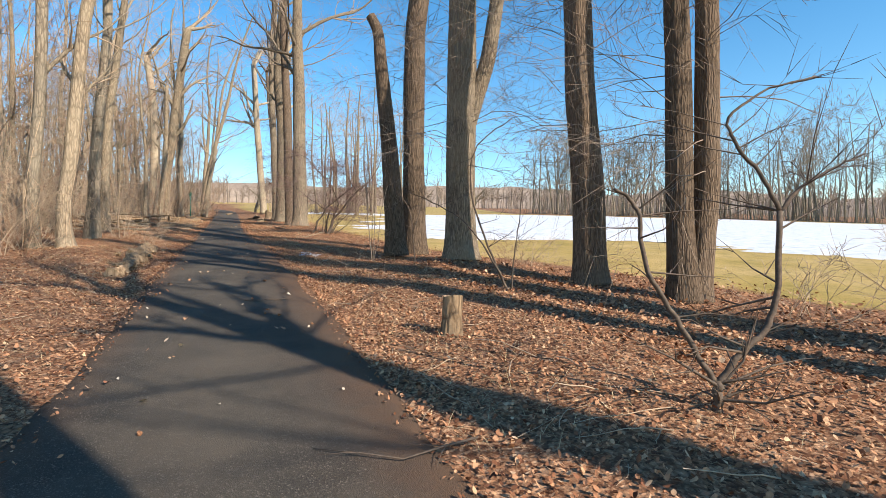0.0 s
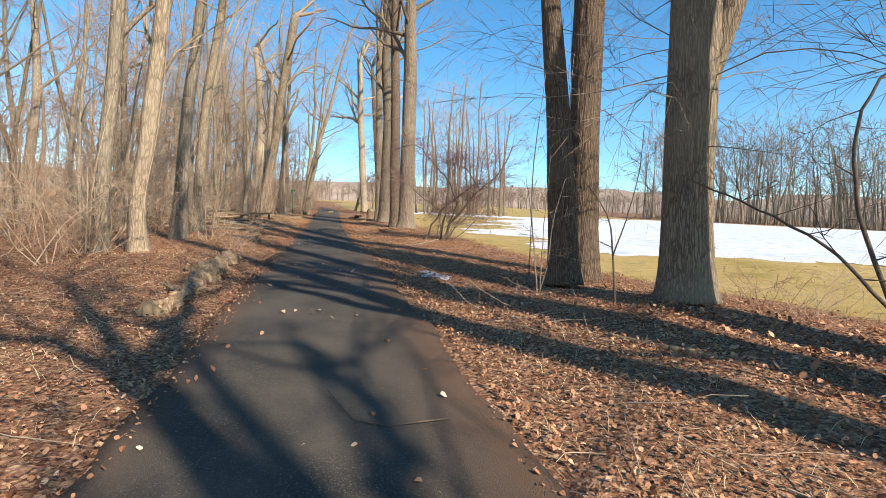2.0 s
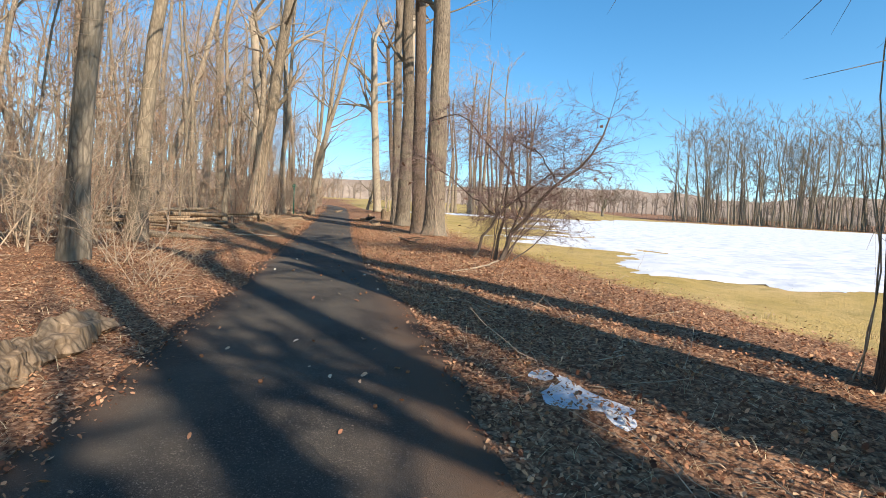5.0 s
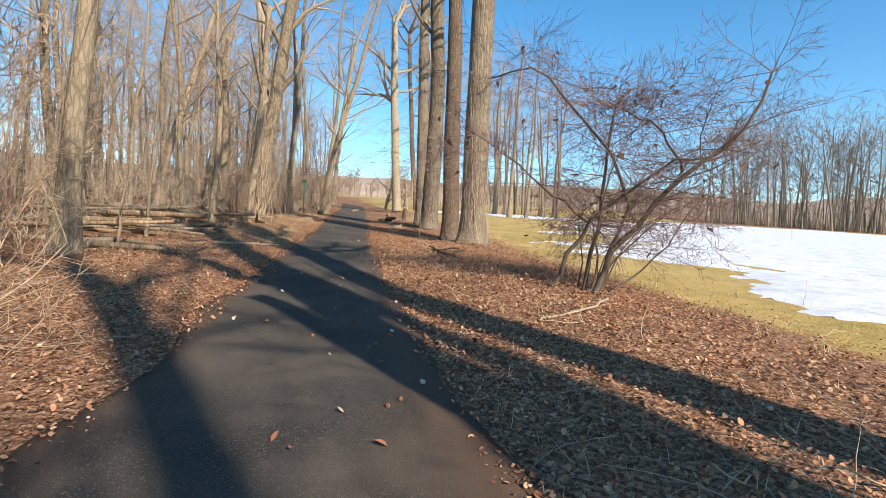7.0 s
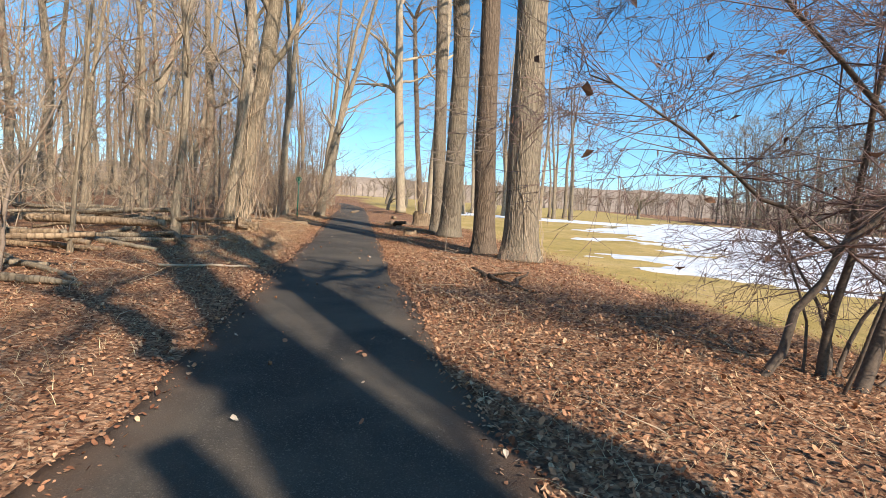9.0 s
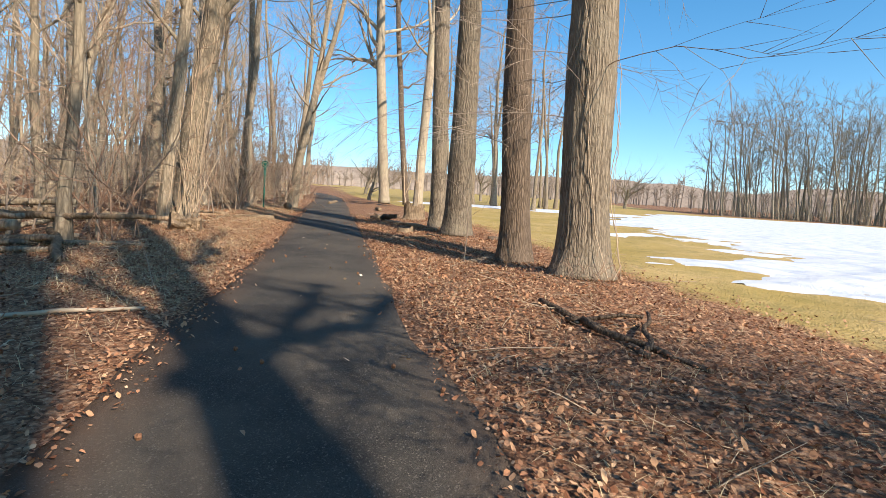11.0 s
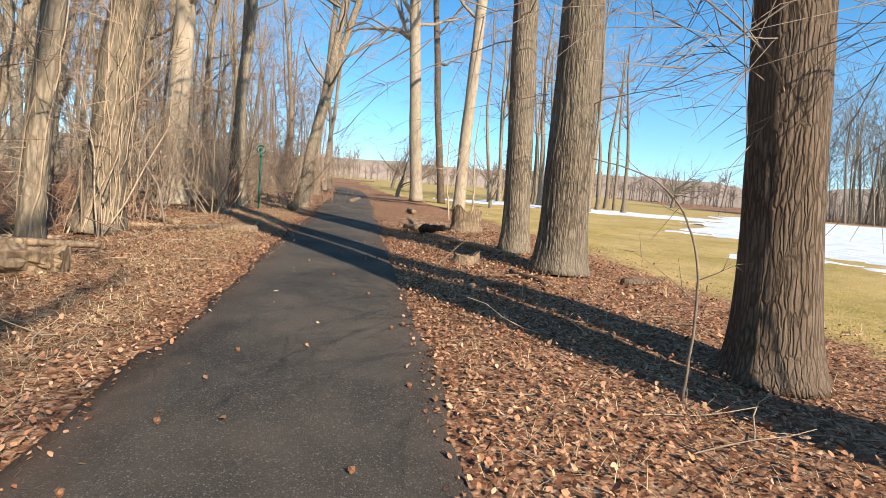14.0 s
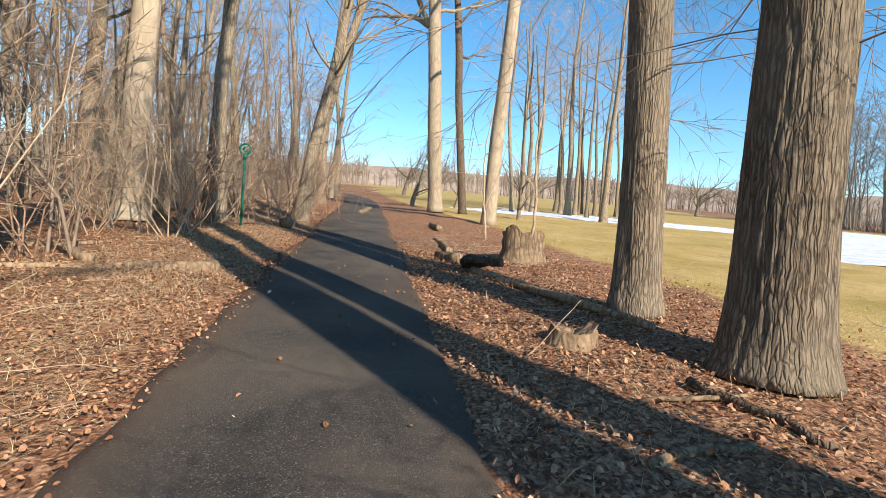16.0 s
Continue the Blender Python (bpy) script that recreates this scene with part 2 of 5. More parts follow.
# ---- mesh tools ----
class Tubes:
    """Collects bent, tapered tubes and loose faces, for one mesh."""

    def __init__(self):
        self.v, self.f, self.n, self.tip = [], [], 0, None
        self.strands = collections.defaultdict(list)

    def raw(self, verts, faces):
        self.v.append(np.asarray(verts, float))
        self.f.extend([tuple(i + self.n for i in q) for q in faces])
        self.n += len(verts)

    def tube(self, pts, radii, sides, cap=True):
        self.tip = np.array(pts[-1], float)
        if not cap:
            self.strands[len(pts), sides].append((pts, radii))
            return
        p = np.asarray(pts, float)
        ring = rings(p[None], np.asarray(radii, float).reshape(1, len(p), -1), sides)[0]
        n, k = len(p), self.n
        self.v.append(ring.reshape(-1, 3))
        self.n += n * sides
        for i in range(n - 1):
            o = k + i * sides
            for j in range(sides):
                j2 = (j + 1) % sides
                self.f.append((o + j, o + j2, o + sides + j2, o + sides + j))
        self.f.append(tuple(k + (n - 1) * sides + j for j in range(sides)))
        self.f.append(tuple(k + j for j in reversed(range(sides))))

    def mesh(self, name, mat, smooth=True):
        quads = []
        for (n, sides), got in self.strands.items():
            p = np.array([q for q, _ in got], float)
            ring = rings(p, np.array([r for _, r in got], float).reshape(len(got), n, 1), sides)
            j = np.arange(sides)
            one = np.stack([j, (j + 1) % sides, sides + (j + 1) % sides, sides + j], -1)
            o = self.n + (np.arange(len(got))[:, None] * n + np.arange(n - 1)[None]).reshape(-1) * sides
            quads.append((o[:, None, None] + one[None]).reshape(-1))
            self.v.append(ring.reshape(-1, 3))
            self.n += ring.size // 3
        loose = np.fromiter(itertools.chain.from_iterable(self.f), np.int32)
        quads = np.concatenate(quads) if quads else np.zeros(0, np.int32)
        loops = np.concatenate([loose, quads]).astype(np.int32)
        sizes = np.concatenate([np.array([len(q) for q in self.f], np.int32), np.full(len(quads) // 4, 4, np.int32)])
        me = bpy.data.meshes.new(name)
        me.vertices.add(self.n)
        if self.n:
            me.vertices.foreach_set("co", np.concatenate(self.v).astype(np.float32).ravel())
            me.loops.add(len(loops))
            me.loops.foreach_set("vertex_index", loops)
            me.polygons.add(len(sizes))
            me.polygons.foreach_set("loop_start", (np.cumsum(sizes) - sizes).astype(np.int32))
            me.polygons.foreach_set("use_smooth", np.full(len(sizes), smooth))
        me.materials.append(mat)
        me.update(calc_edges=True)
        self.strands.clear()
        return me


def rings(p, r, sides):
    """Rings of points round many lines at once: (lines, points, sides, 3)."""
    tan = np.gradient(p, axis=1)
    tan /= np.linalg.norm(tan, axis=2, keepdims=True) + 1e-9
    steep = np.abs(tan[:, :, 2]).mean(1) > 0.6
    ref = np.where(steep[:, None], np.array((0.31, 0.95, 0.05)), np.array((0.05, 0.02, 1.0)))[:, None]
    a = np.cross(tan, np.broadcast_to(ref, tan.shape))
    a /= np.linalg.norm(a, axis=2, keepdims=True) + 1e-9
    b = np.cross(tan, a)
    ang = np.arange(sides) * 2 * math.pi / sides
    return p[:, :, None] + (a[:, :, None] * np.cos(ang)[:, None] + b[:, :, None] * np.sin(ang)[:, None]) * r[..., None]


def part(name, tubes, mat, parent, label="", smooth=True):
    ob = new(name, tubes.mesh(name, mat, smooth))
    ob.parent = parent
    if label:
        ob["label"] = label
    if name in ("twig", "dead_leaf", "crown", "vine"):
        ob["kind"] = "stuff"
    return ob


def hashed(i, j, seed):
    s = np.sin(i * 127.1 + j * 311.7 + seed * 74.7) * 43758.5453
    return s - np.floor(s)


def vnoise(u, v, seed, period=None):
    """Smooth value noise; u repeats after period."""
    iu, iv = np.floor(u), np.floor(v)
    fu, fv = u - iu, v - iv
    fu, fv = fu * fu * (3 - 2 * fu), fv * fv * (3 - 2 * fv)
    iu1 = iu + 1
    if period:
        iu, iu1 = np.mod(iu, period), np.mod(iu1, period)
    return ((hashed(iu, iv, seed) * (1 - fu) + hashed(iu1, iv, seed) * fu) * (1 - fv)
            + (hashed(iu, iv + 1, seed) * (1 - fu) + hashed(iu1, iv + 1, seed) * fu) * fv)


def side(x, y):
    """Distance to the right of the path's middle line."""
    return (x + 0.2 + 0.42 * y) * 0.922


EDGE_Y, EDGE_RIGHT = (0, 4, 9, 13, 17, 22, 26, 30, 34), (1.32, 1.38, 1.48, 1.46, 1.38, 1.0, 0.98, 0.93, 1.06)


def past_edge(d, y):
    """Distance beyond the asphalt's edge, on either side."""
    return np.where(d > 0, d - np.interp(y, EDGE_Y, EDGE_RIGHT), -d - 1.1)


def ground_z(x, y):
    d = side(x, y)
    w = np.clip(past_edge(d, y) / 0.9, 0, 1)
    und = (vnoise(x * 0.45, y * 0.45, 3) - 0.5) * 0.10 + (vnoise(x * 1.7, y * 1.7, 5) - 0.5) * 0.05
    bank = 0.09 * np.exp(-((d - 3.6) / 1.6) ** 2) + 0.08 * np.exp(-((d + 3.0) / 1.2) ** 2)
    near = np.exp(-(np.maximum(np.abs(d) - 12, 0) / 20.0) ** 2)
    foot = 0.17 * np.exp(-((x - 0.5) ** 2 + (y - 12.5) ** 2) / 2.0) - 0.14 * np.exp(-((x + 9.7) ** 2 + (y - 32.3) ** 2) / 1.6)
    return -0.03 + w * (und + bank + foot + 0.02) * near


def gz(x, y):
    return float(ground_z(np.float64(x), np.float64(y)))


def on_ground(x, y, z=0.0):
    """The place in the world of a spot on the sloping ground, z above it."""
    return SLOPE @ Vector((x, y, gz(x, y) + z))


def lay(ob):
    """Lays a sheet that was built level onto the slope."""
    ob.matrix_world = SLOPE
    return ob


# ---- ground, path, snow ----
def spread(lo, hi, step, out, grow_by=1.22):
    mid = list(np.arange(lo, hi, step))
    a, s = [lo], step
    while a[-1] > -out:
        s *= grow_by
        a.append(a[-1] - s)
    b, s = [mid[-1]], step
    while b[-1] < out:
        s *= grow_by
        b.append(b[-1] + s)
    return np.array(a[:0:-1] + mid + b[1:])


LITTER_EDGE = ((-60, 11.0), (5, 11.0), (12, 8.6), (16.6, 6.8), (22, 5.8), (31, 5.4), (42, 5.6), (50, 5.4), (60, 4.0), (75, 2.6), (120, 2.0))


def litter_at(x, y):
    d = side(x, y)
    edge = np.interp(y, [a for a, _ in LITTER_EDGE], [b for _, b in LITTER_EDGE])
    right = 1 / (1 + np.exp(np.clip((d - edge) / 0.45, -30, 30)))
    far = 1 / (1 + np.exp(np.clip((np.hypot(x + 10, y - 30) - 230) / 4, -30, 30)))
    wood = np.clip((x * 0.25 + y - 112) / 6, 0, 1) * (x > 15)
    return np.clip(right * far + wood, 0, 1)


def grid_mesh(name, xs, ys, z, mat):
    nx, ny = len(xs), len(ys)
    X, Y = np.meshgrid(xs, ys)
    me = bpy.data.meshes.new(name)
    idx = np.arange(nx * ny).reshape(ny, nx)
    q = np.stack([idx[:-1, :-1], idx[:-1, 1:], idx[1:, 1:], idx[1:, :-1]], -1).reshape(-1, 4)
    me.from_pydata(np.stack([X, Y, z(X, Y)], -1).reshape(-1, 3), [], q.tolist())
    me.materials.append(mat)
    me.polygons.foreach_set("use_smooth", np.ones(len(me.polygons), bool))
    return me, X, Y


gm, GX, GY = grid_mesh("ground", spread(-32, 14, 0.33, 1800), spread(-4, 60, 0.33, 1800), ground_z, M_GROUND)
gm.attributes.new("litter", 'FLOAT', 'POINT').data.foreach_set("value", litter_at(GX, GY).ravel().astype(np.float32))
ground = tagged(lay(new("ground", gm)), "brown leaf litter and dormant yellow-green lawn", "ground", kind="structure")


def build_path():
    s = np.concatenate([np.arange(-30, 70, 0.25), np.arange(70, 150, 1.0)])
    half = 1.13 + (vnoise(s * 0.5, s * 0, 11) - 0.5) * 0.22 + (vnoise(s * 2.3, s * 0, 12) - 0.5) * 0.12
    half2 = np.interp(s, EDGE_Y, EDGE_RIGHT) + (vnoise(s * 0.5, s * 0, 13) - 0.5) * 0.22 + (vnoise(s * 2.3, s * 0, 14) - 0.5) * 0.12
    cross = np.array((-1.0, -0.985, -0.88, -0.6, -0.3, 0.0, 0.3, 0.6, 0.88, 0.985, 1.0))
    bend = np.where(s > 62, -((s - 62) ** 2) * 0.006, 0.0)
    cx, cy = -0.2 - 0.42 * s + bend, s
    off = np.where(cross[None] < 0, cross[None] * half[:, None], cross[None] * half2[:, None])
    X = cx[:, None] + 0.922 * off
    Y = cy[:, None] + 0.387 * off
    Z = 0.022 - 0.022 * cross[None] ** 2 + (vnoise(X * 1.2, Y * 1.2, 21) - 0.5) * 0.008
    Z = np.where(np.abs(cross[None]) >= 0.999, -0.06, Z)
    n, k = X.shape
    idx = np.arange(n * k).reshape(n, k)
    q = np.stack([idx[:-1, :-1], idx[:-1, 1:], idx[1:, 1:], idx[1:, :-1]], -1).reshape(-1, 4)
    me = bpy.data.meshes.new("path")
    me.from_pydata(np.stack([X, Y, Z], -1).reshape(-1, 3), [], q.tolist())
    me.materials.append(M_ASPHALT)
    me.polygons.foreach_set("use_smooth", np.ones(len(me.polygons), bool))
    e = np.clip((np.abs(off) - 0.75) / 0.45, 0, 1)
    me.attributes.new("edge", 'FLOAT', 'POINT').data.foreach_set("value", e.ravel().astype(np.float32))
    return tagged(lay(new("path", me)), "dark worn asphalt footpath with ragged leaf-strewn edges", "path", kind="structure")


build_path()


def inside(x, y, poly):
    """Signed distance to a polygon, positive inside."""
    d = np.full(x.shape, 1e9)
    ins = np.zeros(x.shape, bool)
    for (x0, y0), (x1, y1) in zip(poly, poly[1:] + poly[:1]):
        t = np.clip(((x - x0) * (x1 - x0) + (y - y0) * (y1 - y0)) / ((x1 - x0) ** 2 + (y1 - y0) ** 2), 0, 1)
        d = np.minimum(d, np.hypot(x - x0 - t * (x1 - x0), y - y0 - t * (y1 - y0)))
        ins ^= ((y0 > y) != (y1 > y)) & (x < (x1 - x0) * (y - y0) / (y1 - y0 + 1e-12) + x0)
    return np.where(ins, d, -d)


def snow(name, label, poly, xs, ys, rough, lift=0.06):
    def z(x, y):
        n = (vnoise(x * 0.16, y * 0.35, 31) - 0.5) * 5.0 + (vnoise(x * 0.6, y * 1.2, 32) - 0.5) * 2.6 + (vnoise(x * 2.2, y * 2.6, 33) - 0.5) * 1.0
        s = inside(x, y, poly) + n * rough
        return ground_z(x, y) + np.clip(s * 0.05, -0.06, lift) + np.clip(s, 0, 1) * (vnoise(x * 0.5, y * 0.5, 34) - 0.5) * 0.05
    me, X, Y = grid_mesh(name, xs, ys, z, M_SNOW)
    bm = bmesh.new()
    bm.from_mesh(me)
    drop = [v for v in bm.verts if v.co.z < gz(v.co.x, v.co.y) - 0.05]
    bmesh.ops.delete(bm, geom=drop, context='VERTS')
    bm.to_mesh(me)
    bm.free()
    return tagged(lay(new(name, me)), label, "snow", kind="structure")


snow("snow_field", "melting white snow lying over the lawn",
     [(26, 13), (15, 18), (11, 22), (6, 23), (2, 24.2), (-0.4, 24.6), (-0.8, 27), (-1.7, 31), (-2.8, 35.5), (-4.4, 40.5), (-4.0, 52), (0, 75), (6, 98),
      (28, 103), (55, 98), (85, 74), (100, 40), (80, 12)],
     np.array([v for v in spread(-8, 22, 0.3, 112, 1.1) if -12 < v < 112]),
     np.array([v for v in spread(10, 58, 0.3, 112, 1.1) if 6 < v < 112]), 1.35)
snow("snow_strip", "strip of old snow on the far lawn", [(-22, 70), (-8, 66), (4, 72), (-2, 77), (-20, 76)], np.arange(-26, 8, 0.5), np.arange(63, 80, 0.5), 0.6)
snow("snow_patch", "small patch of icy snow on the leaves", [(-3.95, 14.3), (-3.6, 14.12), (-3.42, 14.25), (-3.7, 14.45), (-4.1, 14.85)], np.arange(-4.7, -2.8, 0.06), np.arange(13.6, 15.4, 0.06), 0.06, 0.03)


# ---- trees ----
def unit(v):
    return v / (np.linalg.norm(v) + 1e-9)


def wander(rng, p, d, length, n, wig, lift):
    return np.array(stroll(rng, p, d, length, n, wig, lift))


def stroll(rng, p, d, length, n, wig, lift):
    """A crooked line of n steps from p towards d."""
    x, y, z = (float(v) for v in p)
    dx, dy, dz = (float(v) for v in d)
    k = 1 / (math.sqrt(dx * dx + dy * dy + dz * dz) + 1e-9)
    dx, dy, dz = dx * k, dy * k, dz * k
    step = length / n
    pts = [(x, y, z)]
    for a, b, c in rng.normal(0, wig, (n, 3)).tolist():
        dx, dy, dz = dx + a, dy + b, dz + c + lift
        k = 1 / (math.sqrt(dx * dx + dy * dy + dz * dz) + 1e-9)
        dx, dy, dz = dx * k, dy * k, dz * k
        x, y, z = x + dx * step, y + dy * step, z + dz * step
        pts.append((x, y, z))
    return pts


def offshoot(d, spin, spread_angle):
    """d turned aside by an angle, towards the random way spin."""
    (x, y, z), (u, v, w) = d, spin
    a, b, c = y * w - z * v, z * u - x * w, x * v - y * u
    k = math.sin(spread_angle) / (math.sqrt(a * a + b * b + c * c) + 1e-9)
    g = math.cos(spread_angle) / (math.sqrt(x * x + y * y + z * z) + 1e-9)
    return x * g + a * k, y * g + b * k, z * g + c * k


def branch(rng, sets, p, d, length, r, level, top, kids, sides, wig=0.12, lift=0.05, tip=0.25, coarse=False, rmin=0.0035):
    """Grows one branch and its offshoots into sets[level]."""
    n = max(2, int(length / (0.5 if level < 2 else 0.35)))
    n = min(n, 8 if level < 2 else (4 if level == 2 else 2))
    if level == top and level > 1:
        n = 1 if length < 0.8 or coarse else 2
    elif coarse:
        n = min(n, 3)
    pts = stroll(rng, p, d, length, n, wig, lift)
    sets[min(level, len(sets) - 1)].tube(pts, [r * (1 + (tip - 1) * i / n) for i in range(n + 1)], sides[level], False)
    if level >= top or not kids[level]:
        return
    spins = rng.normal(0, 1, (kids[level], 3)).tolist()
    for k, (r1, r2, r3, r4) in enumerate(rng.uniform(0, 1, (kids[level], 4)).tolist()):
        t = 0.22 + 0.78 * r1 if k else 1.0
        i = min(int(t * n), n - 1)
        f = t * n - i if k else 1.0
        (ax, ay, az), (bx, by, bz) = pts[i], pts[i + 1]
        dd = (bx - ax, by - ay, bz - az)
        branch(rng, sets, (ax + dd[0] * f, ay + dd[1] * f, az + dd[2] * f), offshoot(dd, spins[k], 0.35 + 0.6 * r2 if k else 0.2), length * (0.38 + 0.3 * r3) * (1.15 - 0.5 * t),
               max(r * (1 - (1 - tip) * t) * (0.5 + 0.25 * r4), rmin), level + 1, top, kids, sides, wig * 1.25, lift, tip, coarse, rmin)


def bark_trunk(tb, path_pts, r0, r1, flare, sides, step, seed, ridge=0.02, cells=None, flute=0.0):
    """A trunk with a flared foot and real bark ridges along the given bent line."""
    p = np.array(path_pts, float)
    seg = np.concatenate([[0], np.cumsum(np.linalg.norm(np.diff(p, axis=0), axis=1))])
    total = seg[-1]
    s = np.concatenate([np.arange(0, min(7.0, total), step), np.linspace(min(7.0, total), total, max(3, int((total - 7) / 0.4)))]) if total > 7.2 else np.arange(0, total + step, step)
    line = np.stack([np.interp(s, seg, p[:, k]) for k in range(3)], -1)
    for _ in range(12):
        line[1:-1] = (line[:-2] + 2 * line[1:-1] + line[2:]) / 4
    u = np.arange(sides) / sides
    U, S = np.meshgrid(u, s)
    base = r0 + (r1 - r0) * (S / total) ** 1.5
    period = cells or max(10, int(2 * math.pi * r0 / 0.03))
    swell = 1 + flare * np.exp(-S / 0.38) * (0.75 + 0.5 * vnoise(U * 6, S * 0, seed + 3, 6)) + (vnoise(U * 4, S * 0.6, seed + 4, 4) - 0.5) * 0.14
    swell += flute * np.exp(-S / 1.2) * np.sin(U * 2 * math.pi * 5 + seed)
    warp = (vnoise(U * 9, S * 2.2, seed + 5, 9) - 0.5) * 1.8
    cut = np.abs(vnoise(U * period + warp, S * 1.3, seed, period) - 0.5) * 2
    cut2 = np.abs(vnoise(U * period * 2 + warp, S * 6.5, seed + 1, period * 2) - 0.5) * 2
    R = base * swell + ridge * (np.minimum(cut * 2.4, 1) - 0.6) * np.minimum(1, base / 0.22) + ridge * 0.35 * (cut2 - 0.5)
    tb.tube(line, np.maximum(R, 0.01), sides)
    return line


def thing(name, x, y, label, category, group="", z=None):
    e = new(name)
    e.location = on_ground(x, y, -0.02 if z is None else z)
    return tagged(e, label, category, group)


def vine(tb, rng, line, radius, count, turns=0.6, thick=0.012):
    """Woody vines climbing along a trunk's line."""
    for k in range(count):
        a0 = rng.uniform(0, 2 * math.pi)
        w = rng.normal(0, turns)
        n = len(line)
        stop = int(n * rng.uniform(0.5, 1.0))
        idx = np.linspace(0, max(stop - 1, 3), 16).astype(int)
        pts = []
        for i in idx:
            a = a0 + w * i / n * 6 + rng.normal(0, 0.08)
            rr = radius * (1 + 0.5 * math.exp(-i / n * 12)) * rng.uniform(0.98, 1.22)
            pts.append(line[i] + np.array((math.cos(a) * rr, math.sin(a) * rr, 0)))
        tb.tube(pts, np.linspace(1, 0.5, len(pts)) * thick * rng.uniform(0.5, 1.5), 4, False)


def big_tree(x, y, stems, mat, label, seed, height=26.0, limbs=9, limb_from=8.0, low_twigs=17, crown=True, fine=True, vines=0, kids=(5, 4, 4), boughs=()):
    """stems: (bent line relative to the foot, foot radius, top radius, flare). boughs: ((sideways, height), ...), foot and tip radius, across the sun's way."""
    rng = np.random.default_rng(seed)
    t = thing("tree", x, y, label, "tree", "row of trees beside the path")
    crown_t = Tubes()
    for k, (line, r0, r1, flare, snag) in enumerate(stems):
        tb = Tubes()
        pts = [np.array(q, float) for q in line]
        if not snag:
            d = unit(pts[-1] - pts[-2] + np.array((0, 0, 1.5)))
            while pts[-1][2] < height * 0.62:
                d = unit(d + rng.normal(0, 0.05, 3) + np.array((0, 0, 0.06)))
                pts.append(pts[-1] + d * 1.4)
        got = bark_trunk(tb, pts, r0, r1, flare, (128 if r0 > 0.31 else 84) if fine else 24, 0.07 if fine else 0.25, seed + k * 17, 0.017 if r0 > 0.32 else 0.012, flute=0.04)
        part("trunk", tb, mat, t)
        if not crown:
            continue
        if snag:
            continue
        zs = got[:, 2]
        for j in range(limbs):
            lt = Tubes()
            h = rng.uniform(limb_from, zs[-1]) if j > 2 else zs[-1]
            i = int(np.argmin(abs(zs - h)))
            f = got[i][2] / zs[-1]
            a = rng.uniform(0, 2 * math.pi)
            up = rng.uniform(0.35, 1.1) if j > 2 else 2.0
            branch(rng, [lt, crown_t], got[i], unit(np.array((math.cos(a), math.sin(a), up))), rng.uniform(3.8, 7.2) * (1.3 - 0.6 * f),
                   r1 * rng.uniform(0.35, 0.65) if j > 2 else r1 * 0.75, 0, 3, kids, (8, 5, 4, 3), 0.13, 0.04)
            part("limb", lt, mat, t)
        if vines:
            vt = Tubes()
            vine(vt, rng, got[got[:, 2] < 7.0], r0 * 1.0, vines, 0.3, 0.006)
            part("vine", vt, M_TWIGTAN, t, "thin pale climbing vines")
        for j in range(low_twigs):
            h = rng.uniform(2.2, 7.5)
            i = int(np.argmin(abs(zs - h)))
            a = rng.uniform(0, 2 * math.pi)
            branch(rng, [crown_t], got[i], unit(np.array((math.cos(a), math.sin(a), rng.uniform(-0.1, 0.5)))), rng.uniform(1.2, 3.8), rng.uniform(0.007, 0.013),
                   1, 3, (0, 7, 4), (0, 4, 3, 3), 0.14, -0.05, 0.25, False, 0.0045)
    for line, r0, r1 in boughs:
        bt = Tubes()
        p = np.array([(ACROSS[0] * o, ACROSS[1] * o, h) for o, h in line])
        q = np.linspace(0, len(p) - 1, len(p) * 3)
        p = np.stack([np.interp(q, np.arange(len(p)), p[:, c]) for c in range(3)], -1)
        p[1:-1] = (p[:-2] + 2 * p[1:-1] + p[2:]) / 4
        p[1:] += rng.normal(0, 0.05, (len(p) - 1, 3))
        rr = np.linspace(r0, r1, len(p))
        bt.tube(p, rr, 12, False)
        for j in range(5):
            i = int(rng.integers(len(p) // 3, len(p)))
            a = rng.uniform(0, 2 * math.pi)
            branch(rng, [bt, crown_t], p[i], (math.cos(a), math.sin(a), 0.7), rng.uniform(1.5, 3.5), rr[i] * 0.5, 0, 3, (4, 3, 3), (6, 4, 3, 3), 0.15, 0.03)
        part("limb", bt, mat, t)
    if crown:
        part("crown", crown_t, M_TWIG, t, "bare grey twigs")
    return t


ACROSS = (math.cos(SUN_AZ), math.sin(SUN_AZ))


